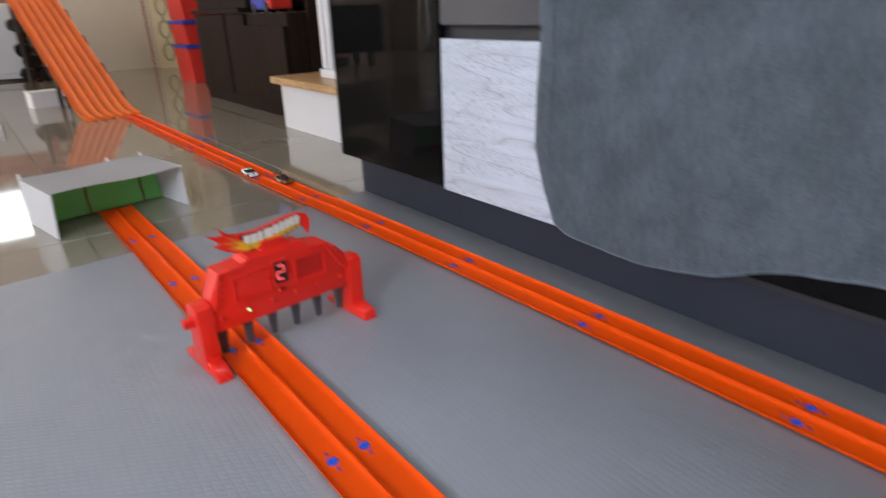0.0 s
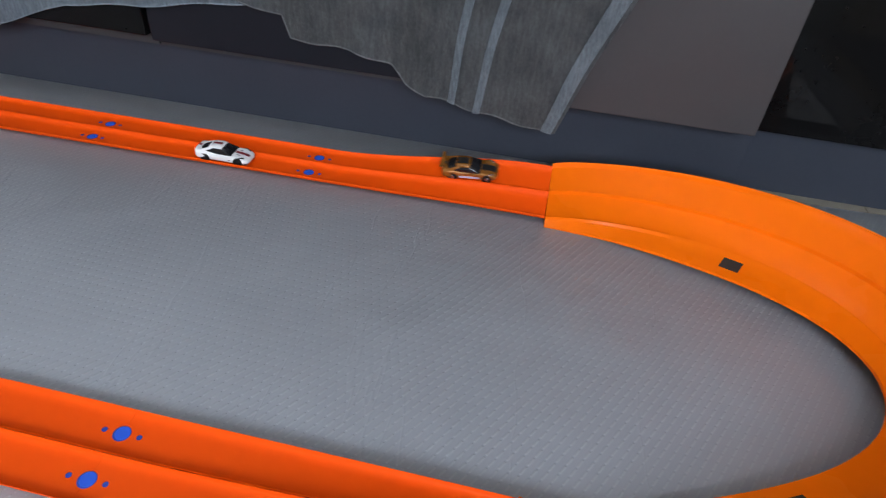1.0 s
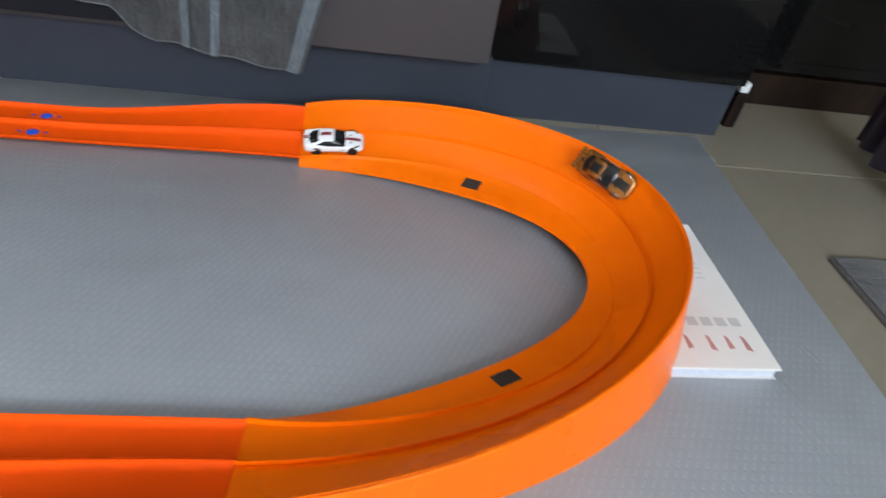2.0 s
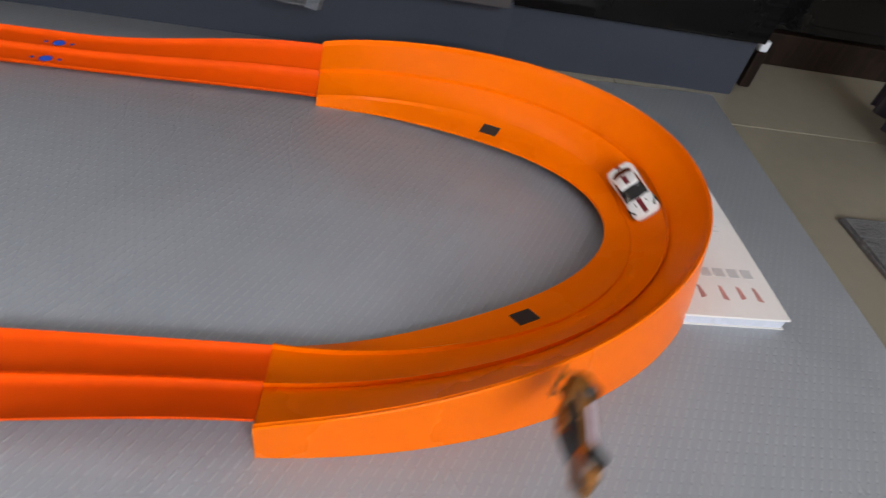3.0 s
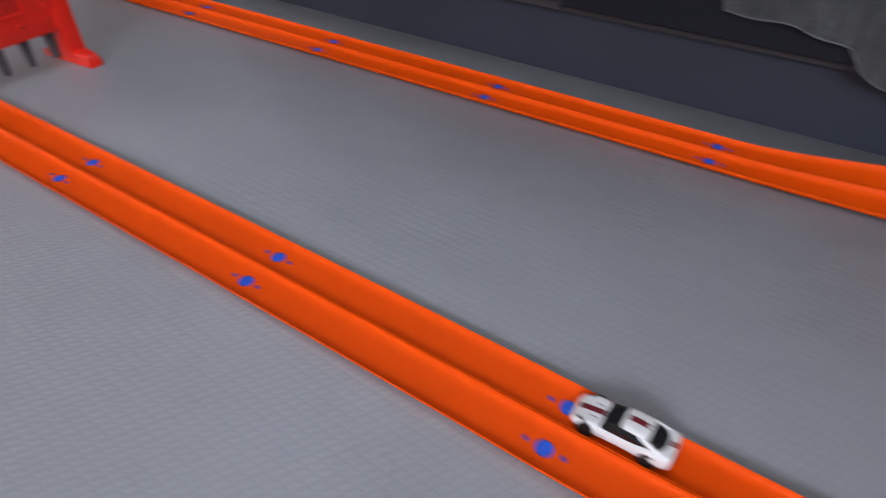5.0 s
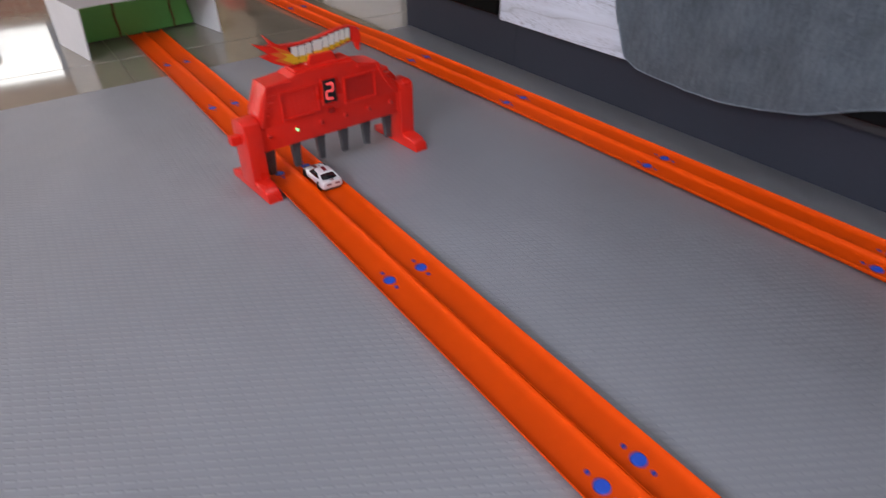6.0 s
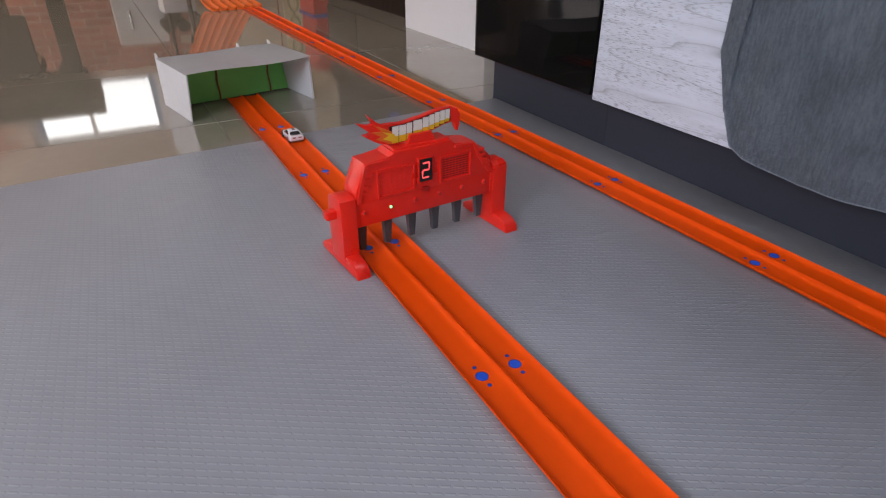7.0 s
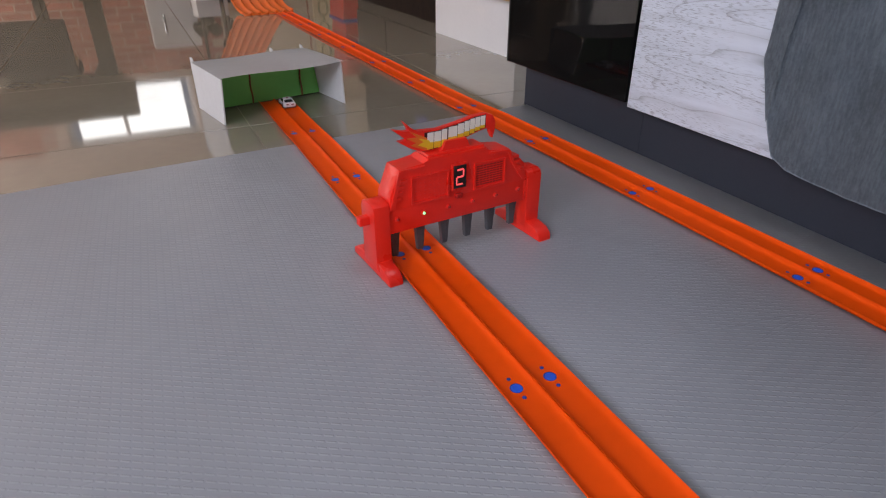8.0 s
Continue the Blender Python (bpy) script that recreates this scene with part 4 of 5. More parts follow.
        bm.faces.new(up[-1][::-1])
        part(name2, bm, stripe, body, "dark red racing stripe" if not gold else "black bonnet and roof print")

    band("bonnet_stripe", 0.0150, 0.0335, lambda y: top_of(y) + 0.0001, 0.0024 if not gold else 0.0050)
    band("roof_stripe", -0.0175, 0.0006, lambda y: ramp_of(y, [-0.0190, -0.0110, -0.0040, 0.0014], [0.0206, 0.0222, 0.0224, 0.0212]), 0.0024 if not gold else 0.0052)
    band("boot_stripe", -0.0360, -0.0318, lambda y: top_of(y) + 0.0001, 0.0024)
    if gold:
        wing = part("spoiler", one_box(-0.0138, 0.0138, -0.0385, -0.0335, 0.0205, 0.0219, 0.0005), paint, c)
        for s in (-1, 1):
            part("spoiler_strut", one_box(s * 0.0095 - 0.0010, s * 0.0095 + 0.0010, -0.0365, -0.0340, 0.0150, 0.0205), paint, wing)
    return c


white_car = toy_car("white_car", CAR_WHITE, "white die-cast sports car with dark red stripe on the track", False)
gold_car = toy_car("gold_car", CAR_GOLD, "gold die-cast sports car with black roof print", True)


# ---- kitchen units ----
FACE, BACK = 0.525, 1.10


def unit(name, y0, y1, label, front_z, fronts, category="cabinet", x_face=FACE, top=0.87, z0=0.10):
    """A floor unit: body, and fronts given as (name, y0, y1, z0, z1, material, label)."""
    u = thing(name, None, label, category, "fitted kitchen units")
    part("body", one_box(x_face + 0.022, BACK, y0 + 0.001, y1 - 0.001, z0, top), CARCASS, u)
    for nm, a, b, c, d, mt, lb in fronts:
        part(nm, one_box(x_face, x_face + 0.02, a, b, c, d, 0.0015), mt, u, lb)
    return u


unit("oven_tower", 1.403, 1.834, "tall built-in unit with a black glass front", 0.1,
     [("glass_front", 1.406, 1.832, 0.107, 0.86, OVEN, "black glass front"), ("side_trim", 1.8325, 1.838, 0.107, 0.86, BLACK, "black edge trim")], "oven", top=1.9)
unit("whitewashed_cabinet", 0.80, 1.401, "base cabinet with whitewashed oak door and grey drawer", 0.1,
     [("door", 0.803, 1.398, 0.101, 0.407, WHITEWOOD, "whitewashed oak-grain door"), ("drawer_front", 0.803, 1.398, 0.432, 0.86, DRAWER, "grey drawer front")])
unit("dark_cabinet", 0.57, 0.798, "dark base cabinet half hidden behind the towels", 0.1, [("door", 0.573, 0.795, 0.118, 0.86, OVEN, "black glossy door")])
unit("dark_cabinet", 0.0, 0.568, "dark base cabinet half hidden behind the towels", 0.1, [("door", 0.003, 0.565, 0.113, 0.86, NAVY, "dark navy door")])
unit("taupe_cabinet", -0.245, -0.002, "narrow base cabinet with a plain taupe front", 0.1, [("door", -0.243, -0.005, 0.108, 0.86, TAUPE, "taupe laminate front")])
unit("glass_oven", -0.665, -0.249, "built-in oven with a black glass door", 0.1, [("door", -0.662, -0.251, 0.092, 0.80, OVEN, "black glass oven door"), ("control_strip", -0.662, -0.251, 0.803, 0.86, SILVER, "steel control strip")], "oven", x_face=0.585, z0=0.090)
bm = box(bmesh.new(), 0.573, 0.60, -0.259, 1.3990, FLOOR_Z, 0.099, 0.001)
box(bm, 0.5736, 0.60, 1.4002, 1.820, FLOOR_Z, 0.099, 0.001)
structure("trim_plinth", bm, PLINTH, "slate grey plinth under the kitchen units", "plinth")
structure("trim_plinth_end", one_box(0.604, 0.63, -0.662, -0.259, FLOOR_Z, 0.089, 0.001), PLINTH, "slate grey plinth under the glass oven", "plinth")
structure("trim_plinth_return", one_box(0.602, 1.09, 1.794, 1.820, FLOOR_Z, 0.099, 0.001), PLINTH, "slate grey plinth return at the end unit", "plinth")
tagged(part("worktop", one_box(0.50, 1.12, -0.68, 1.401, 0.872, 0.905, 0.003), DRAWER), "grey continuous worktop over the base cabinets", "worktop")


# ---- towels ----
def towel(name, ya, yb, ys, zs, mat, label, gap, fold, seed, edge=None, bands=()):
    """A towel draped over the worktop's edge, with an uneven lower hem."""
    rnd = random.Random(seed)
    ph = [rnd.uniform(0, 6.28) for _ in range(6)]

    def place(a, b):
        y = ya + (yb - ya) * a
        low = ramp_of(y, ys, zs)
        z = low + (0.915 - low) * b
        hang = 1 - b * 0.8
        x = FACE - gap - fold * hang * (0.5 + 0.5 * math.sin(a * 17 + ph[0] + b * 1.5)) - fold * 0.5 * hang * math.sin(a * 37 + ph[1] - b * 2)
        x -= 0.018 * max(0.0, (b - 0.9) * 10)
        y += 0.003 * math.sin(b * 9 + ph[2]) + 0.0012 * math.sin(b * 31 + ph[3])
        if edge:
            y += edge(a, b, z)
        z += 0.0008 * math.sin(a * 41 + ph[4]) * (1 - b)
        return Vector((x, y, z))

    tw = thing(name, None, label, "towel")
    bm = grid(bmesh.new(), 120, 60, place)
    bmesh.ops.solidify(bm, geom=bm.faces[:], thickness=0.005)
    cl = part("cloth", bm, mat, tw, "", 60)
    bm = bmesh.new()
    pts = [place(i / 160, 0.0) for i in range(161)]
    for p, q in zip(pts, pts[1:]):
        tube(bm, p, q, 0.0009, None, 6)
    part("hem", bm, mat, tw)
    for a0, w in bands:
        bm = grid(bmesh.new(), 4, 60, lambda a, b: place(a0 + w * a, b) + Vector((-0.0035 - 0.0015 * math.sin(a * 3.1416), 0, 0)))
        bmesh.ops.solidify(bm, geom=bm.faces[:], thickness=0.003)
        part("woven_band", bm, HEM, tw, "paler woven band", 60)
    bm = one_box(0.495, 0.78, min(ya, yb), max(ya, yb), 0.907, 0.913, 0.002)
    part("top_fold", bm, mat, tw)
    return tw


T1Y = [0.40, 0.527, 0.673, 0.779, 0.839, 0.957, 1.045, 1.073, 1.092, 1.109, 1.13]
T1Z = [0.186, 0.168, 0.150, 0.112, 0.097, 0.088, 0.098, 0.110, 0.150, 0.211, 0.27]
towel("towel", 1.122, 0.392, T1Y, T1Z, TERRY, "blue-grey terry towel hanging over the cabinet front", 0.010, 0.006, 3, bands=((0.003, 0.036),))
T2Y = [-0.12, -0.021, 0.006, 0.047, 0.139, 0.176, 0.203, 0.223, 0.275, 0.319, 0.355, 0.365, 0.43]
T2Z = [0.19, 0.10, 0.076, 0.082, 0.099, 0.101, 0.114, 0.136, 0.149, 0.149, 0.150, 0.178, 0.192]
towel("towel", 0.426, 0.003, T2Y, T2Z, TERRY2, "warm grey terry towel with paler woven bands", 0.016, 0.006, 8,
      edge=lambda a, b, z: -0.34 * max(0.0, z - 0.07) * a ** 3 if z < 0.5 else -0.18 * a ** 3, bands=((0.66, 0.022), (0.74, 0.022), (0.955, 0.035)))


# ---- the far end of the room ----
def stair():
    s = thing("stair_step", None, "white stair step with a pale oak tread", "stairs")
    part("riser", one_box(0.848, 1.60, 2.30, 2.925, FLOOR_Z, 0.180), PAINT, s, "white painted riser")
    bm = box(bmesh.new(), 0.815, 1.60, 2.29, 2.960, 0.180, 0.210, 0.008)
    part("tread", bm, PALEWOOD, s, "pale oak tread with a rounded nosing")
    rail = thing("stair_rail", None, "white painted stair rail with slim balusters", "railing")
    part("newel", one_box(0.945, 0.985, 2.68, 2.716, 0.246, 1.15, 0.004), PAINT, rail)
    part("bottom_rail", one_box(0.935, 0.99, 2.30, 2.72, 0.2115, 0.245, 0.003), PAINT, rail)
    for y in (2.655, 2.56, 2.46, 2.36):
        part("baluster", one_box(0.948, 0.978, y - 0.014, y + 0.014, 0.245, 1.05, 0.003), PAINT, rail)
    part("handrail", one_box(0.93, 0.995, 2.30, 2.72, 1.05, 1.09, 0.008), PAINT, rail)


stair()


def brown_cabinet():
    c = thing("brown_cabinet", None, "dark brown wooden sideboard with two doors", "cabinet")
    x = 0.945
    part("body", one_box(x + 0.022, 1.55, 3.05, 4.25, FLOOR_Z, 0.462, 0.003), BROWN, c)
    part("door", one_box(x, x + 0.02, 3.78, 4.245, 0.055, 0.458, 0.002), BROWN, c)
    part("door", one_box(x, x + 0.02, 3.055, 3.51, 0.055, 0.405, 0.002), BROWN, c)
    part("door", one_box(x + 0.004, x + 0.021, 3.516, 3.774, 0.055, 0.458, 0.002), BROWN, c)
    part("plinth", one_box(x + 0.012, x + 0.021, 3.055, 4.245, FLOOR_Z, 0.053), BROWN, c)
    part("top", one_box(x - 0.012, 1.56, 3.52, 4.265, 0.463, 0.485, 0.003), BROWN, c)
    part("upper_box", one_box(x + 0.02, 1.5, 3.50, 4.23, 0.486, 1.25, 0.003), BROWN, c)
    t = thing("tall_cabinet", None, "tall dark brown cabinet beside the stairs", "cabinet")
    part("body", one_box(1.06, 1.6, 3.02, 3.048, FLOOR_Z, 2.0, 0.002), BROWN, t)
    part("side", one_box(1.40, 1.6, 3.051, 3.50, 0.486, 2.0, 0.002), BROWN, t)
    b = thing("toy_truck", pose(1.02, 3.36, 0.463), "blue and red plastic toy truck on the sideboard", "toy")
    bm = box(bmesh.new(), -0.06, 0.06, -0.10, 0.06, 0.012, 0.11, 0.012)
    part("body", bm, TOY_BLUE, b)
    part("cab", one_box(-0.055, 0.055, -0.155, -0.103, 0.012, 0.08, 0.012), TOY_RED, b, "red cab")
    for y in (-0.12, 0.02):
        for sx in (-1, 1):
            bm = bmesh.new()
            tube(bm, (sx * 0.05, y, 0.02), (sx * 0.064, y, 0.02), 0.02)
            part("wheel", bm, RUBBER, b)


brown_cabinet()


def red_storage():
    for k, (z0, z1, mt, lb) in enumerate(((FLOOR_Z, 0.235, TOY_RED, "red plastic storage bin on the floor"), (0.262, 0.40, TOY_RED, "red plastic storage bin with a blue lid beneath"), (0.427, 0.62, TOY_RED, "red plastic storage bin at the stack's top"))):
        b = thing("storage_bin", pose(1.285, 5.27, 0), lb, "storage bin", "stacked storage bins")
        bm = bmesh.new()
        prism(bm, [(-0.15, z0), (0.15, z0), (0.165, z1), (-0.165, z1)], -0.17, 0.17, "y", 0.008)
        part("tub", bm, mt, b)
        part("lid", one_box(-0.172, 0.172, -0.18, 0.18, z1 + 0.001, z1 + 0.025, 0.006), TOY_BLUE if k < 2 else TOY_RED, b, "blue lid" if k < 2 else "red lid")


red_storage()


def folding_screen():
    s = thing("screen_panel", pose(1.412, 6.70, 0, 0, 0, 0), "cream standing panel printed with olive ovals", "screen")
    part("board", one_box(-0.095, 0.095, -0.012, 0.012, FLOOR_Z, 1.9, 0.003), CREAM, s)
    for k in range(9):
        z = 0.14 + 0.2 * k
        bm = bmesh.new()
        pts = [Vector((0.0 + 0.045 * math.cos(i / 20 * 6.2832), -0.0145, z + 0.075 * math.sin(i / 20 * 6.2832))) for i in range(21)]
        for p, q in zip(pts, pts[1:]):
            tube(bm, p, q, 0.010, None, 6)
        part("oval", bm, OLIVE, s, "olive oval ring")
        bm = bmesh.new()
        bmesh.ops.create_uvsphere(bm, u_segments=10, v_segments=6, radius=0.014, matrix=Matrix.Translation((0, -0.014, z + 0.1)))
        part("dot", bm, OLIVE, s)
    b = thing("bead_string", pose(1.255, 6.66, 0), "hanging string of small dark red beads", "bead string")
    bm = bmesh.new()
    tube(bm, (0, 0, 0.0), (0, 0, TOP), 0.004, None, 6)
    part("cord", bm, STRING, b)
    for k in range(40):
        bm = bmesh.new()
        bmesh.ops.create_icosphere(bm, subdivisions=1, radius=0.011, matrix=Matrix.Translation((0.004 * math.sin(k * 2.1), 0, 0.012 + k * 0.033)))
        part("bead", bm, BEAD_RED, b)


folding_screen()


def white_unit():
    w = thing("white_radiator_cover", None, "white painted low cabinet against the brick wall", "cabinet")
    part("body", one_box(-0.16, 0.235, 6.56, 6.83, FLOOR_Z + 0.02, 0.585, 0.006), PAINT, w)
    part("door", one_box(-0.155, 0.23, 6.54, 6.558, 0.06, 0.575, 0.003), PAINT, w)
    part("base", one_box(-0.15, 0.225, 6.58, 6.82, FLOOR_Z, FLOOR_Z + 0.019), BLACK, w, "dark recessed base")
    bm = bmesh.new()
    tube(bm, (-0.04, 6.528, 0.30), (-0.04, 6.528, 0.45), 0.012)
    part("handle", bm, SILVER, w)
    s = thing("small_white_box", pose(0.145, 4.58, FLOOR_Z, 0, 0, 8), "small white cardboard box on the tiles beside the ramp", "box")
    part("body", one_box(-0.09, 0.09, -0.06, 0.06, 0.0, 0.085, 0.003), CARD, s)
    part("flap", one_box(-0.092, 0.092, -0.061, 0.061, 0.0855, 0.089, 0.001), CARD, s)


white_unit()


# ---- the six-lane ramp ----
def six_lane_ramp():
    base = pose(0.335, 3.80, FLOOR_Z, 0, 0, 5)
    r = thing("launch_ramp", base, "orange six-lane plastic launch ramp rising from the floor", "toy track", "orange toy tracks")
    ys = [0.0, 0.06, 0.12, 0.18, 0.26, 0.36, 0.50, 0.75, 1.15, 1.50]
    zs = [0.004, 0.005, 0.014, 0.034, 0.072, 0.126, 0.205, 0.347, 0.575, 0.775]
    RAMP_PROFILE = [(-0.0212, 0.0)] + [(-0.0212 + 0.0424 * i / 16, 0.0030 + 0.0105 * abs(i / 8 - 1) ** 3) for i in range(17)] + [(0.0212, 0.0)]
    for k in range(6):
        x = (k - 2.5) * 0.0425
        path = []
        for i, (y, z) in enumerate(zip(ys, zs)):
            j = min(i + 1, len(ys) - 1)
            h = max(i - 1, 0)
            t = Vector((0, ys[j] - ys[h], zs[j] - zs[h])).normalized()
            path.append((Vector((x, y, z)), Vector((1, 0, 0)), Vector((0, -t.z, t.y))))
        part("lane", sweep(bmesh.new(), RAMP_PROFILE, path), RAMP_ORANGE, r, "", 40)
    for k in range(6):
        x = (k - 2.5) * 0.0425
        bm = bmesh.new()
        prism(bm, [(x + 0.0205 * math.cos(a), -0.002 + 0.016 * math.sin(a)) for a in (math.pi + math.pi * i / 10 for i in range(11))], 0.0, 0.0065, "z", 0.001)
        part("front_lip", bm, RAMP_ORANGE, r)
    # dark side brackets under the ramp
    for y, z in ((0.26, 0.072), (0.50, 0.205), (0.75, 0.347), (1.00, 0.490)):
        for s in (-1, 1):
            bm = bmesh.new()
            prism(bm, [(y - 0.030, z - 0.034), (y + 0.030, z + 0.020), (y + 0.024, z + 0.027), (y - 0.036, z - 0.026)], s * 0.134 - 0.006, s * 0.134 + 0.006, "x")
            part("side_clip", bm, DARK_METAL, r, "dark side clip")
    sup = thing("ramp_support", base, "dark iron trestle carrying the launch ramp", "support")
    for y, h in ((0.62, 0.262), (1.30, 0.648)):
        for s in (-1, 1):
            bm = bmesh.new()
            tube(bm, (s * 0.085, y + 0.02, 0.0), (s * 0.085, y, h), 0.012, 0.010, 10)
            part("leg", bm, DARK_METAL, sup)
        part("cross_bar", one_box(-0.115, 0.115, y - 0.012, y + 0.012, h - 0.02, h, 0.003), DARK_METAL, sup)
    # dark mesh-like pile beside the ramp, its bulk built from round bars
    st = thing("dark_pile", pose(0.235, 6.45, FLOOR_Z), "dark mottled mesh-like pile behind the ramp", "firewood")
    rnd = random.Random(5)
    for row in range(5):
        for col in range(2 - row % 2):
            x, z = 0.0 + 0.115 * col + 0.055 * (row % 2), 0.052 + 0.094 * row
            bm = bmesh.new()
            tube(bm, (x, -0.12 - rnd.uniform(0, 0.04), z), (x + rnd.uniform(-0.01, 0.01), 0.14, z), 0.055, 0.05, 11)
            for v in bm.verts:
                v.co.x += rnd.uniform(-0.005, 0.005)
                v.co.z += rnd.uniform(-0.004, 0.004)
            part("pile_bar", bm, BROWN if rnd.random() < 0.5 else DARK_METAL, st)


six_lane_ramp()


# ---- table, bench and cushion that the polished floor mirrors ----
def dining():
    t = thing("dining_table", None, "dark oak dining table on a square pedestal", "table")
    part("tabletop", one_box(-1.75, -0.375, 5.10, 6.15, 0.725, 0.765, 0.004), TABLEWOOD, t)
    part("apron", one_box(-1.65, -0.45, 5.30, 6.15, 0.66, 0.724, 0.003), TABLEWOOD, t)
    for x in (-0.52, -1.50):
        leg = part("pedestal", one_box(x - 0.055, x + 0.055, 5.66, 5.77, 0.06, 0.659, 0.004), TABLEWOOD, t)
        bm = bmesh.new()
        prism(bm, [(x - 0.055, 0.50), (x - 0.055, 0.658), (x - 0.22, 0.658), (x - 0.12, 0.60)], 5.68, 5.75, "y", 0.003)
        part("bracket", bm, TABLEWOOD, leg)
        part("foot", one_box(x - 0.06, x + 0.06, 5.42, 6.02, FLOOR_Z, 0.059, 0.004), TABLEWOOD, t)
    b = thing("bench", None, "wooden bench beside the dining table", "bench")
    part("seat", one_box(-1.75, -0.68, 5.14, 5.50, 0.405, 0.44, 0.004), PALEWOOD, b)
    for x in (-1.66, -0.80):
        for y in (5.19, 5.45):
            part("leg", one_box(x - 0.02, x + 0.02, y - 0.02, y + 0.02, FLOOR_Z, 0.405, 0.003), DARK_METAL, b)
    rnd = random.Random(9)
    bm = bmesh.new()
    box(bm, -1.74, -0.67, 5.12, 5.52, 0.441, 0.50, 0.02, 3)
    bmesh.ops.subdivide_edges(bm, edges=bm.edges[:], cuts=3, use_grid_fill=True)
    for v in bm.verts:
        if v.co.z > 0.445:
            v.co += Vector((rnd.uniform(-1, 1), rnd.uniform(-1, 1), rnd.uniform(-1, 1))) * 0.008
    box(bm, -1.74, -0.67, 5.085, 5.125, 0.12, 0.47, 0.015, 2)
    tagged(part("fleece_throw", bm, FLUFF, None, "", 70), "charcoal fleece throw lying on the bench", "throw")


dining()


# ---- beside the near end of the mat ----
def book():
    b = thing("notebook", pose(0.209, -0.416, 0.0, 0, 0, 0.5), "white paper notebook lying on the mat under the curve", "book")
    b.scale = (1, 1, 1.35)
    part("page_block", one_box(-0.1145, 0.109, -0.070, 0.068, 0.0005, 0.0085), PAGES, b, "pale page edges")
    part("cover", one_box(-0.1165, 0.111, -0.073, 0.070, 0.0087, 0.0105, 0.0006), PAPER, b, "white printed cover")
    part("back_cover", one_box(-0.1165, 0.111, -0.073, 0.070, 0.0, 0.0004), PAPER, b)
    k = 0
    for y in (-0.058, -0.042, -0.026, -0.010, 0.006):
        part("letter_bar", one_box(-0.062, -0.050, y, y + 0.011, 0.0106, 0.0109), INK, b, "grey bar standing for a title letter")
    for y in (-0.054, -0.036, -0.016, 0.008):
        part("stroke", prism(bmesh.new(), [(-0.095 + 0.004 * (k % 2), y), (-0.077, y + 0.002), (-0.075, y + 0.005), (-0.093, y + 0.006)], 0.0106, 0.0109, "z"), INK_RED, b, "brick red printed stroke")
        k += 1
    for y in range(7):
        part("text_line", one_box(0.01 + 0.008 * y, 0.0115 + 0.008 * y, -0.05, 0.02, 0.0106, 0.0108), INK, b, "thin grey text line")


book()


def doormat():
    d = thing("doormat", None, "grey ribbed doormat lying on the tiles", "mat")
    part("base", one_box(-0.35, 0.288, -1.10, -0.674, FLOOR_Z, 0.002, 0.002), RUG, d)
    part("border", one_box(0.250, 0.286, -1.098, -0.676, 0.0021, 0.0045, 0.001), RUG, d)
    part("border", one_box(-0.348, 0.249, -0.705, -0.676, 0.0021, 0.0045, 0.001), RUG, d)
    for k in range(14):
        x = 0.225 - 0.042 * k
        part("rib", one_box(x - 0.013, x + 0.013, -1.09, -0.724 - 0.012 * (k % 2), 0.0021, 0.0065, 0.002), RUG, d)


doormat()


def curtain():
    c = thing("curtain", None, "dark plum satin curtain hanging to the floor", "curtain")

    def place(a, b):
        f = 0.022 * math.sin(a * 26) + 0.009 * math.sin(a * 61 + 1)
        return Vector((0.605 - 0.29 * a + 0.3 * f, -0.945 + 0.055 * a ** 0.5 + f, 0.012 + 2.2 * b + 0.004 * math.sin(a * 30)))
    bm = grid(bmesh.new(), 140, 8, place)
    bmesh.ops.solidify(bm, geom=bm.faces[:], thickness=0.003)
    part("cloth", bm, CURTAIN, c, "", 60)
    bm = bmesh.new()
    tube(bm, (0.28, -0.91, 2.22), (1.2, -0.91, 2.22), 0.012)
    part("curtain_rod", bm, DARK_METAL, c)
    part("bracket", one_box(1.14, EAST - 0.001, -0.93, -0.89, 2.21, 2.23), DARK_METAL, c)
    u = thing("dark_cupboard", None, "tall dark cupboard with a brown base beside the oven", "cupboard")
    part("body", one_box(0.775, 1.40, -1.90, -0.700, 0.056, 2.05, 0.003), BLACK, u)
    for a, b in ((-1.295, -0.704), (-1.895, -1.301)):
        part("door", one_box(0.755, 0.774, a, b, 0.060, 2.04, 0.002), OVEN, u, "black glossy door")
    part("base", one_box(0.750, 1.38, -1.89, -0.705, FLOOR_Z, 0.055, 0.002), BROWN, u, "brown wooden base")
    k = thing("door_stop", pose(0.650, -0.705, FLOOR_Z), "small wooden door stop with a white cap", "door stop")
    part("block", one_box(-0.010, 0.010, -0.010, 0.010, 0.0, 0.062, 0.003), BROWN, k)
    part("cap", one_box(-0.008, 0.008, -0.008, 0.008, 0.0625, 0.080, 0.003), PAINT, k)


curtain()


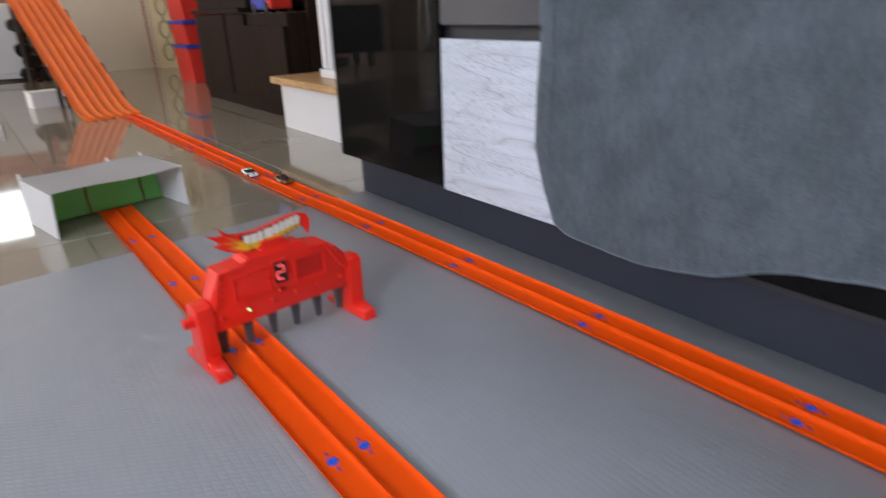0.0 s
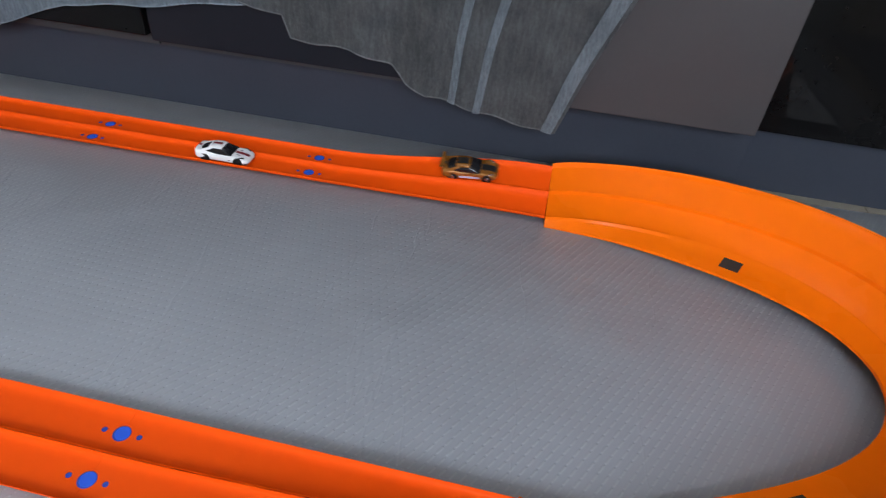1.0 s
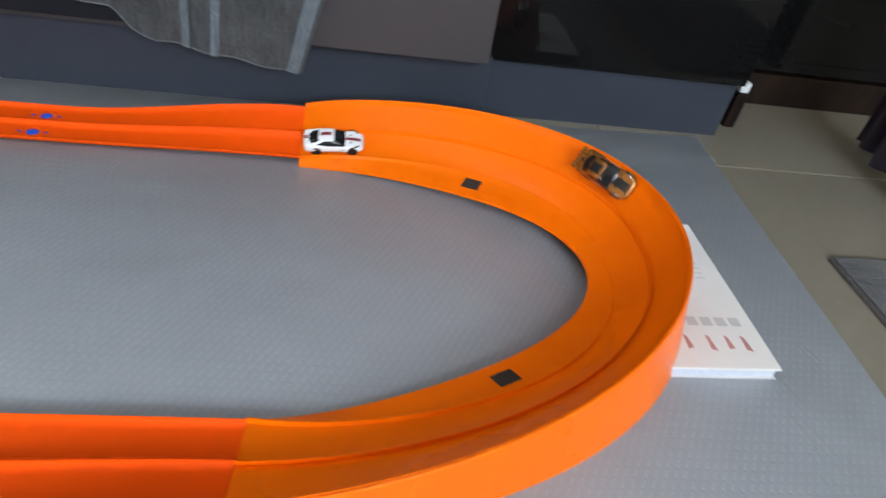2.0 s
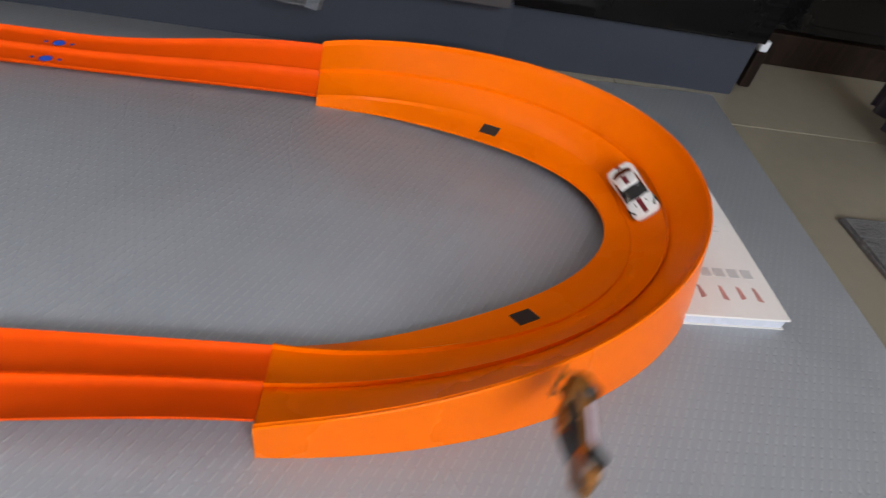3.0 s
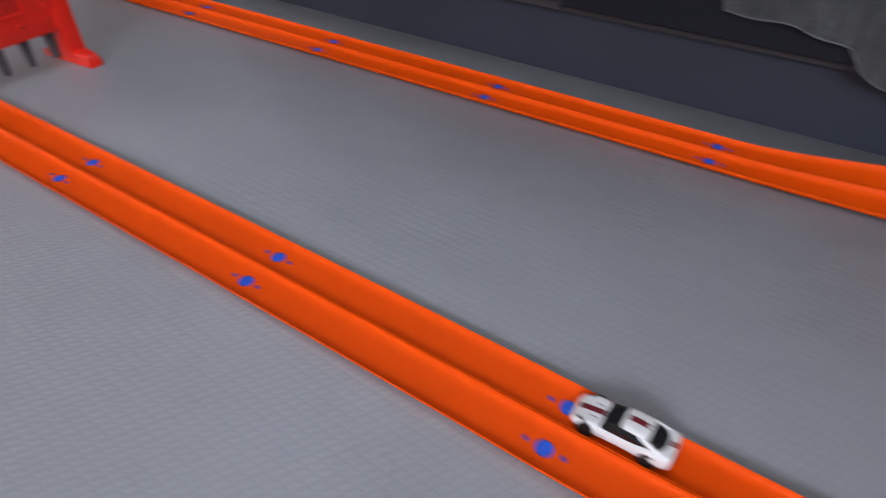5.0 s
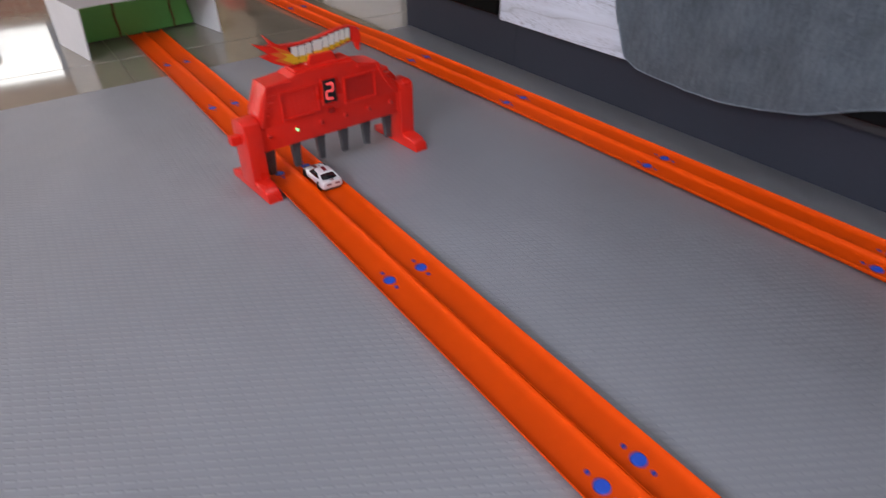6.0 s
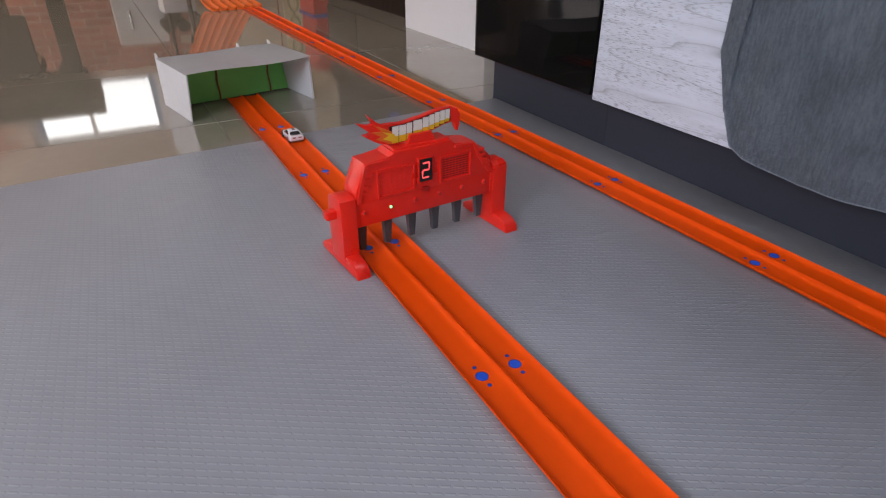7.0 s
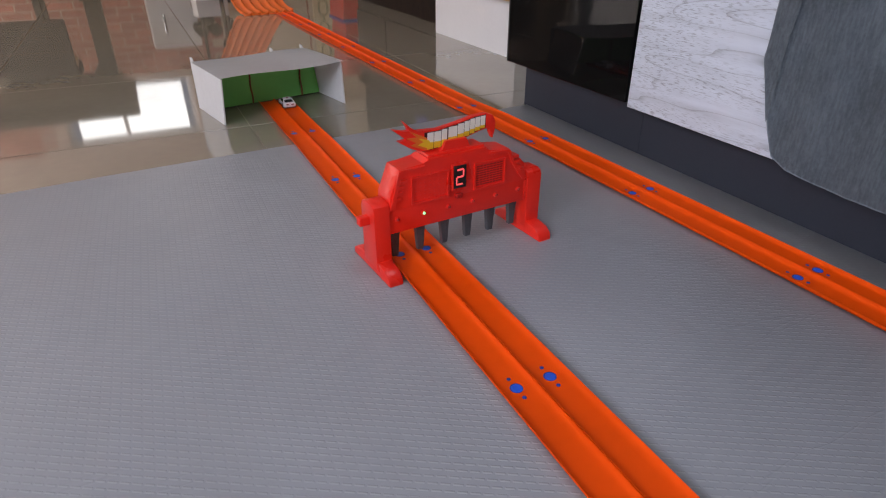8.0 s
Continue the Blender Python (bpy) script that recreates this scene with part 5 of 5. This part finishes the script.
# ---- floor tiles and bricks, each a piece on a shared mesh ----
def pieces():
    T, G = 0.60, 0.0032
    bm = box(bmesh.new(), G / 2, T - G / 2, G / 2, T - G / 2, -0.008, 0.0)
    es = [e for e in bm.edges if all(v.co.z > -0.001 for v in e.verts)]
    bmesh.ops.bevel(bm, geom=es, offset=0.0003, segments=1, affect="EDGES")
    me = bpy.data.meshes.new("tile")
    bm.to_mesh(me)
    bm.free()
    me.materials.append(TILE)
    x0, y0 = 0.505 - 9 * T, 1.945 - 7 * T
    for i in range(12):
        for j in range(16):
            x, y = x0 + i * T, y0 + j * T
            if x < WEST - 0.55 or x > EAST or y > NORTH or y < SOUTH - 0.5:
                continue
            o = new("tile", me)
            o.parent = floor
            o.location = (x, y, FLOOR_Z)
    bw, bh, j = 0.215, 0.065, 0.010
    rnd = random.Random(2)
    meshes = []
    for half in (1.0, 0.5):
        bm = box(bmesh.new(), 0, (bw - j) * half, -0.009, 0.006, 0, bh - j, 0.0025, 1)
        me = bpy.data.meshes.new("brick")
        bmesh.ops.recalc_face_normals(bm, faces=bm.faces)
        bm.to_mesh(me)
        bm.free()
        me.materials.append(BRICK)
        meshes.append(me)
    n = 0
    for row in range(23):
        z = 0.004 + row * bh
        x = -1.68 + (0.5 * bw if row % 2 else 0)
        while x < 0.50:
            w = bw
            inside = z + bh > WZ0 - 0.005 and z < WZ1 + 0.005 and x + w > WX0 - 0.005 and x < WX1 + 0.005
            if not inside and x + bw - j < 0.52 and n < 290:
                o = new("brick", meshes[0])
                o.parent = wall_brick
                o.location = (x, NORTH + rnd.uniform(-0.002, 0.001), z)
                n += 1
            x += bw


pieces()


# ---- what moves ----
def on_track(mid, outer, c, y, ahead):
    """A car's pose on a straight track; ahead is +1 northwards, -1 southwards."""
    front = (track_place(mid, outer, c, y + 0.024) - track_place(mid, outer, c, y - 0.024)).normalized() * ahead
    east = track_place(mid, outer, c + 0.012, y) - track_place(mid, outer, c - 0.012, y)
    up = (east * ahead).cross(front).normalized()
    right = front.cross(up).normalized()
    return Matrix.Translation(track_place(mid, outer, c, y, DECK + 0.0003)) @ Matrix((right, front, up)).transposed().to_4x4()


def on_bend(th, g):
    t = radians(th)
    ahead, across = bend_axes(t, g)
    up = ahead.cross(across)
    up = (up if up.z > 0 else -up).normalized()
    right = ahead.cross(up).normalized()
    m = Matrix((right, ahead, up)).transposed().to_4x4()
    return Matrix.Translation(bend(t, g, 0.0006) + up * 0.0008) @ m


def motions():
    rows = []
    for t, y in ((0.0, 2.202), (0.2, 1.782), (0.5, 1.172), (0.8, 0.522), (1.0, 0.426), (1.25, 0.310), (1.5, 0.192), (1.8, 0.058)):
        rows.append((t, on_track(a_mid, 1, -LANE, y, -1)))
    for t, th, g in ((2.0, 7, 0.24), (2.2, 22, 0.27), (2.45, 41, 0.29), (2.75, 66, 0.30), (3.05, 93, 0.31), (3.3, 115, 0.30), (3.5, 129, 0.24), (3.7, 141, 0.19), (3.9, 153, 0.19), (4.0, 158, 0.19), (4.2, 169, 0.20), (4.4, 179, 0.24)):
        rows.append((t, on_bend(th, g)))
    for t, y in ((4.55, 0.038), (4.7, 0.084), (4.9, 0.19), (5.2, 0.44), (5.5, 0.735), (5.8, 1.008), (6.0, 1.165), (6.25, 1.323), (6.5, 1.488), (6.75, 1.618), (7.0, 1.734), (7.25, 1.837), (7.5, 1.930), (7.75, 2.004), (8.0, 2.068)):
        rows.append((t, on_track(b_mid, -1, LANE, y, 1)))
    walk(white_car, rows)

    rows = []
    for t, y in ((0.0, 2.056), (0.2, 1.608), (0.5, 0.935), (0.8, 0.212), (1.0, 0.100)):
        rows.append((t, on_track(a_mid, 1, LANE, y, -1)))
    for t, th, g in ((1.2, 1, 0.70), (1.5, 25, 0.77), (1.6, 31.5, 0.81), (1.8, 47, 0.84), (2.0, 69, 0.81), (2.2, 88.5, 0.78), (2.4, 108, 0.86)):
        rows.append((t, on_bend(th, g)))
    # thrown over the rim, then rolling over and over on the mat
    for t, x, y, z, heading, roll in ((2.6, 0.055, -0.375, 0.140, 55, 40), (2.8, -0.030, -0.29, 0.150, 68, 65), (3.0, -0.080, -0.20, 0.090, 80, 90), (3.15, -0.105, -0.120, 0.045, 78, 102), (3.3, -0.096, -0.055, 0.030, 60, 115),
                                      (3.4, -0.110, -0.013, 0.026, 88, 160), (3.5, -0.121, 0.008, 0.024, 112, 222), (3.6, -0.119, 0.024, 0.024, 108, 280), (3.7, -0.120, 0.034, 0.020, 96, 345),
                                      (3.8, -0.118, 0.041, 0.020, 94, 395), (3.9, -0.115, 0.056, 0.020, 93, 450), (4.0, -0.112, 0.064, 0.020, 88, 530), (4.1, -0.110, 0.068, 0.020, 86, 600), (4.25, -0.108, 0.085, 0.018, 86, 670)):
        m = Matrix.Translation((x, y, z)) @ Matrix.Rotation(radians(heading), 4, "Z") @ Matrix.Rotation(radians(roll), 4, "Y") @ Matrix.Translation((0, 0, -0.011))
        rows.append((t, m))
    rest = Matrix.Translation((-0.108, 0.090, 0.0002)) @ Matrix.Rotation(radians(86), 4, "Z")
    rows += [(4.4, rest), (8.0, rest)]
    walk(gold_car, rows)


motions()
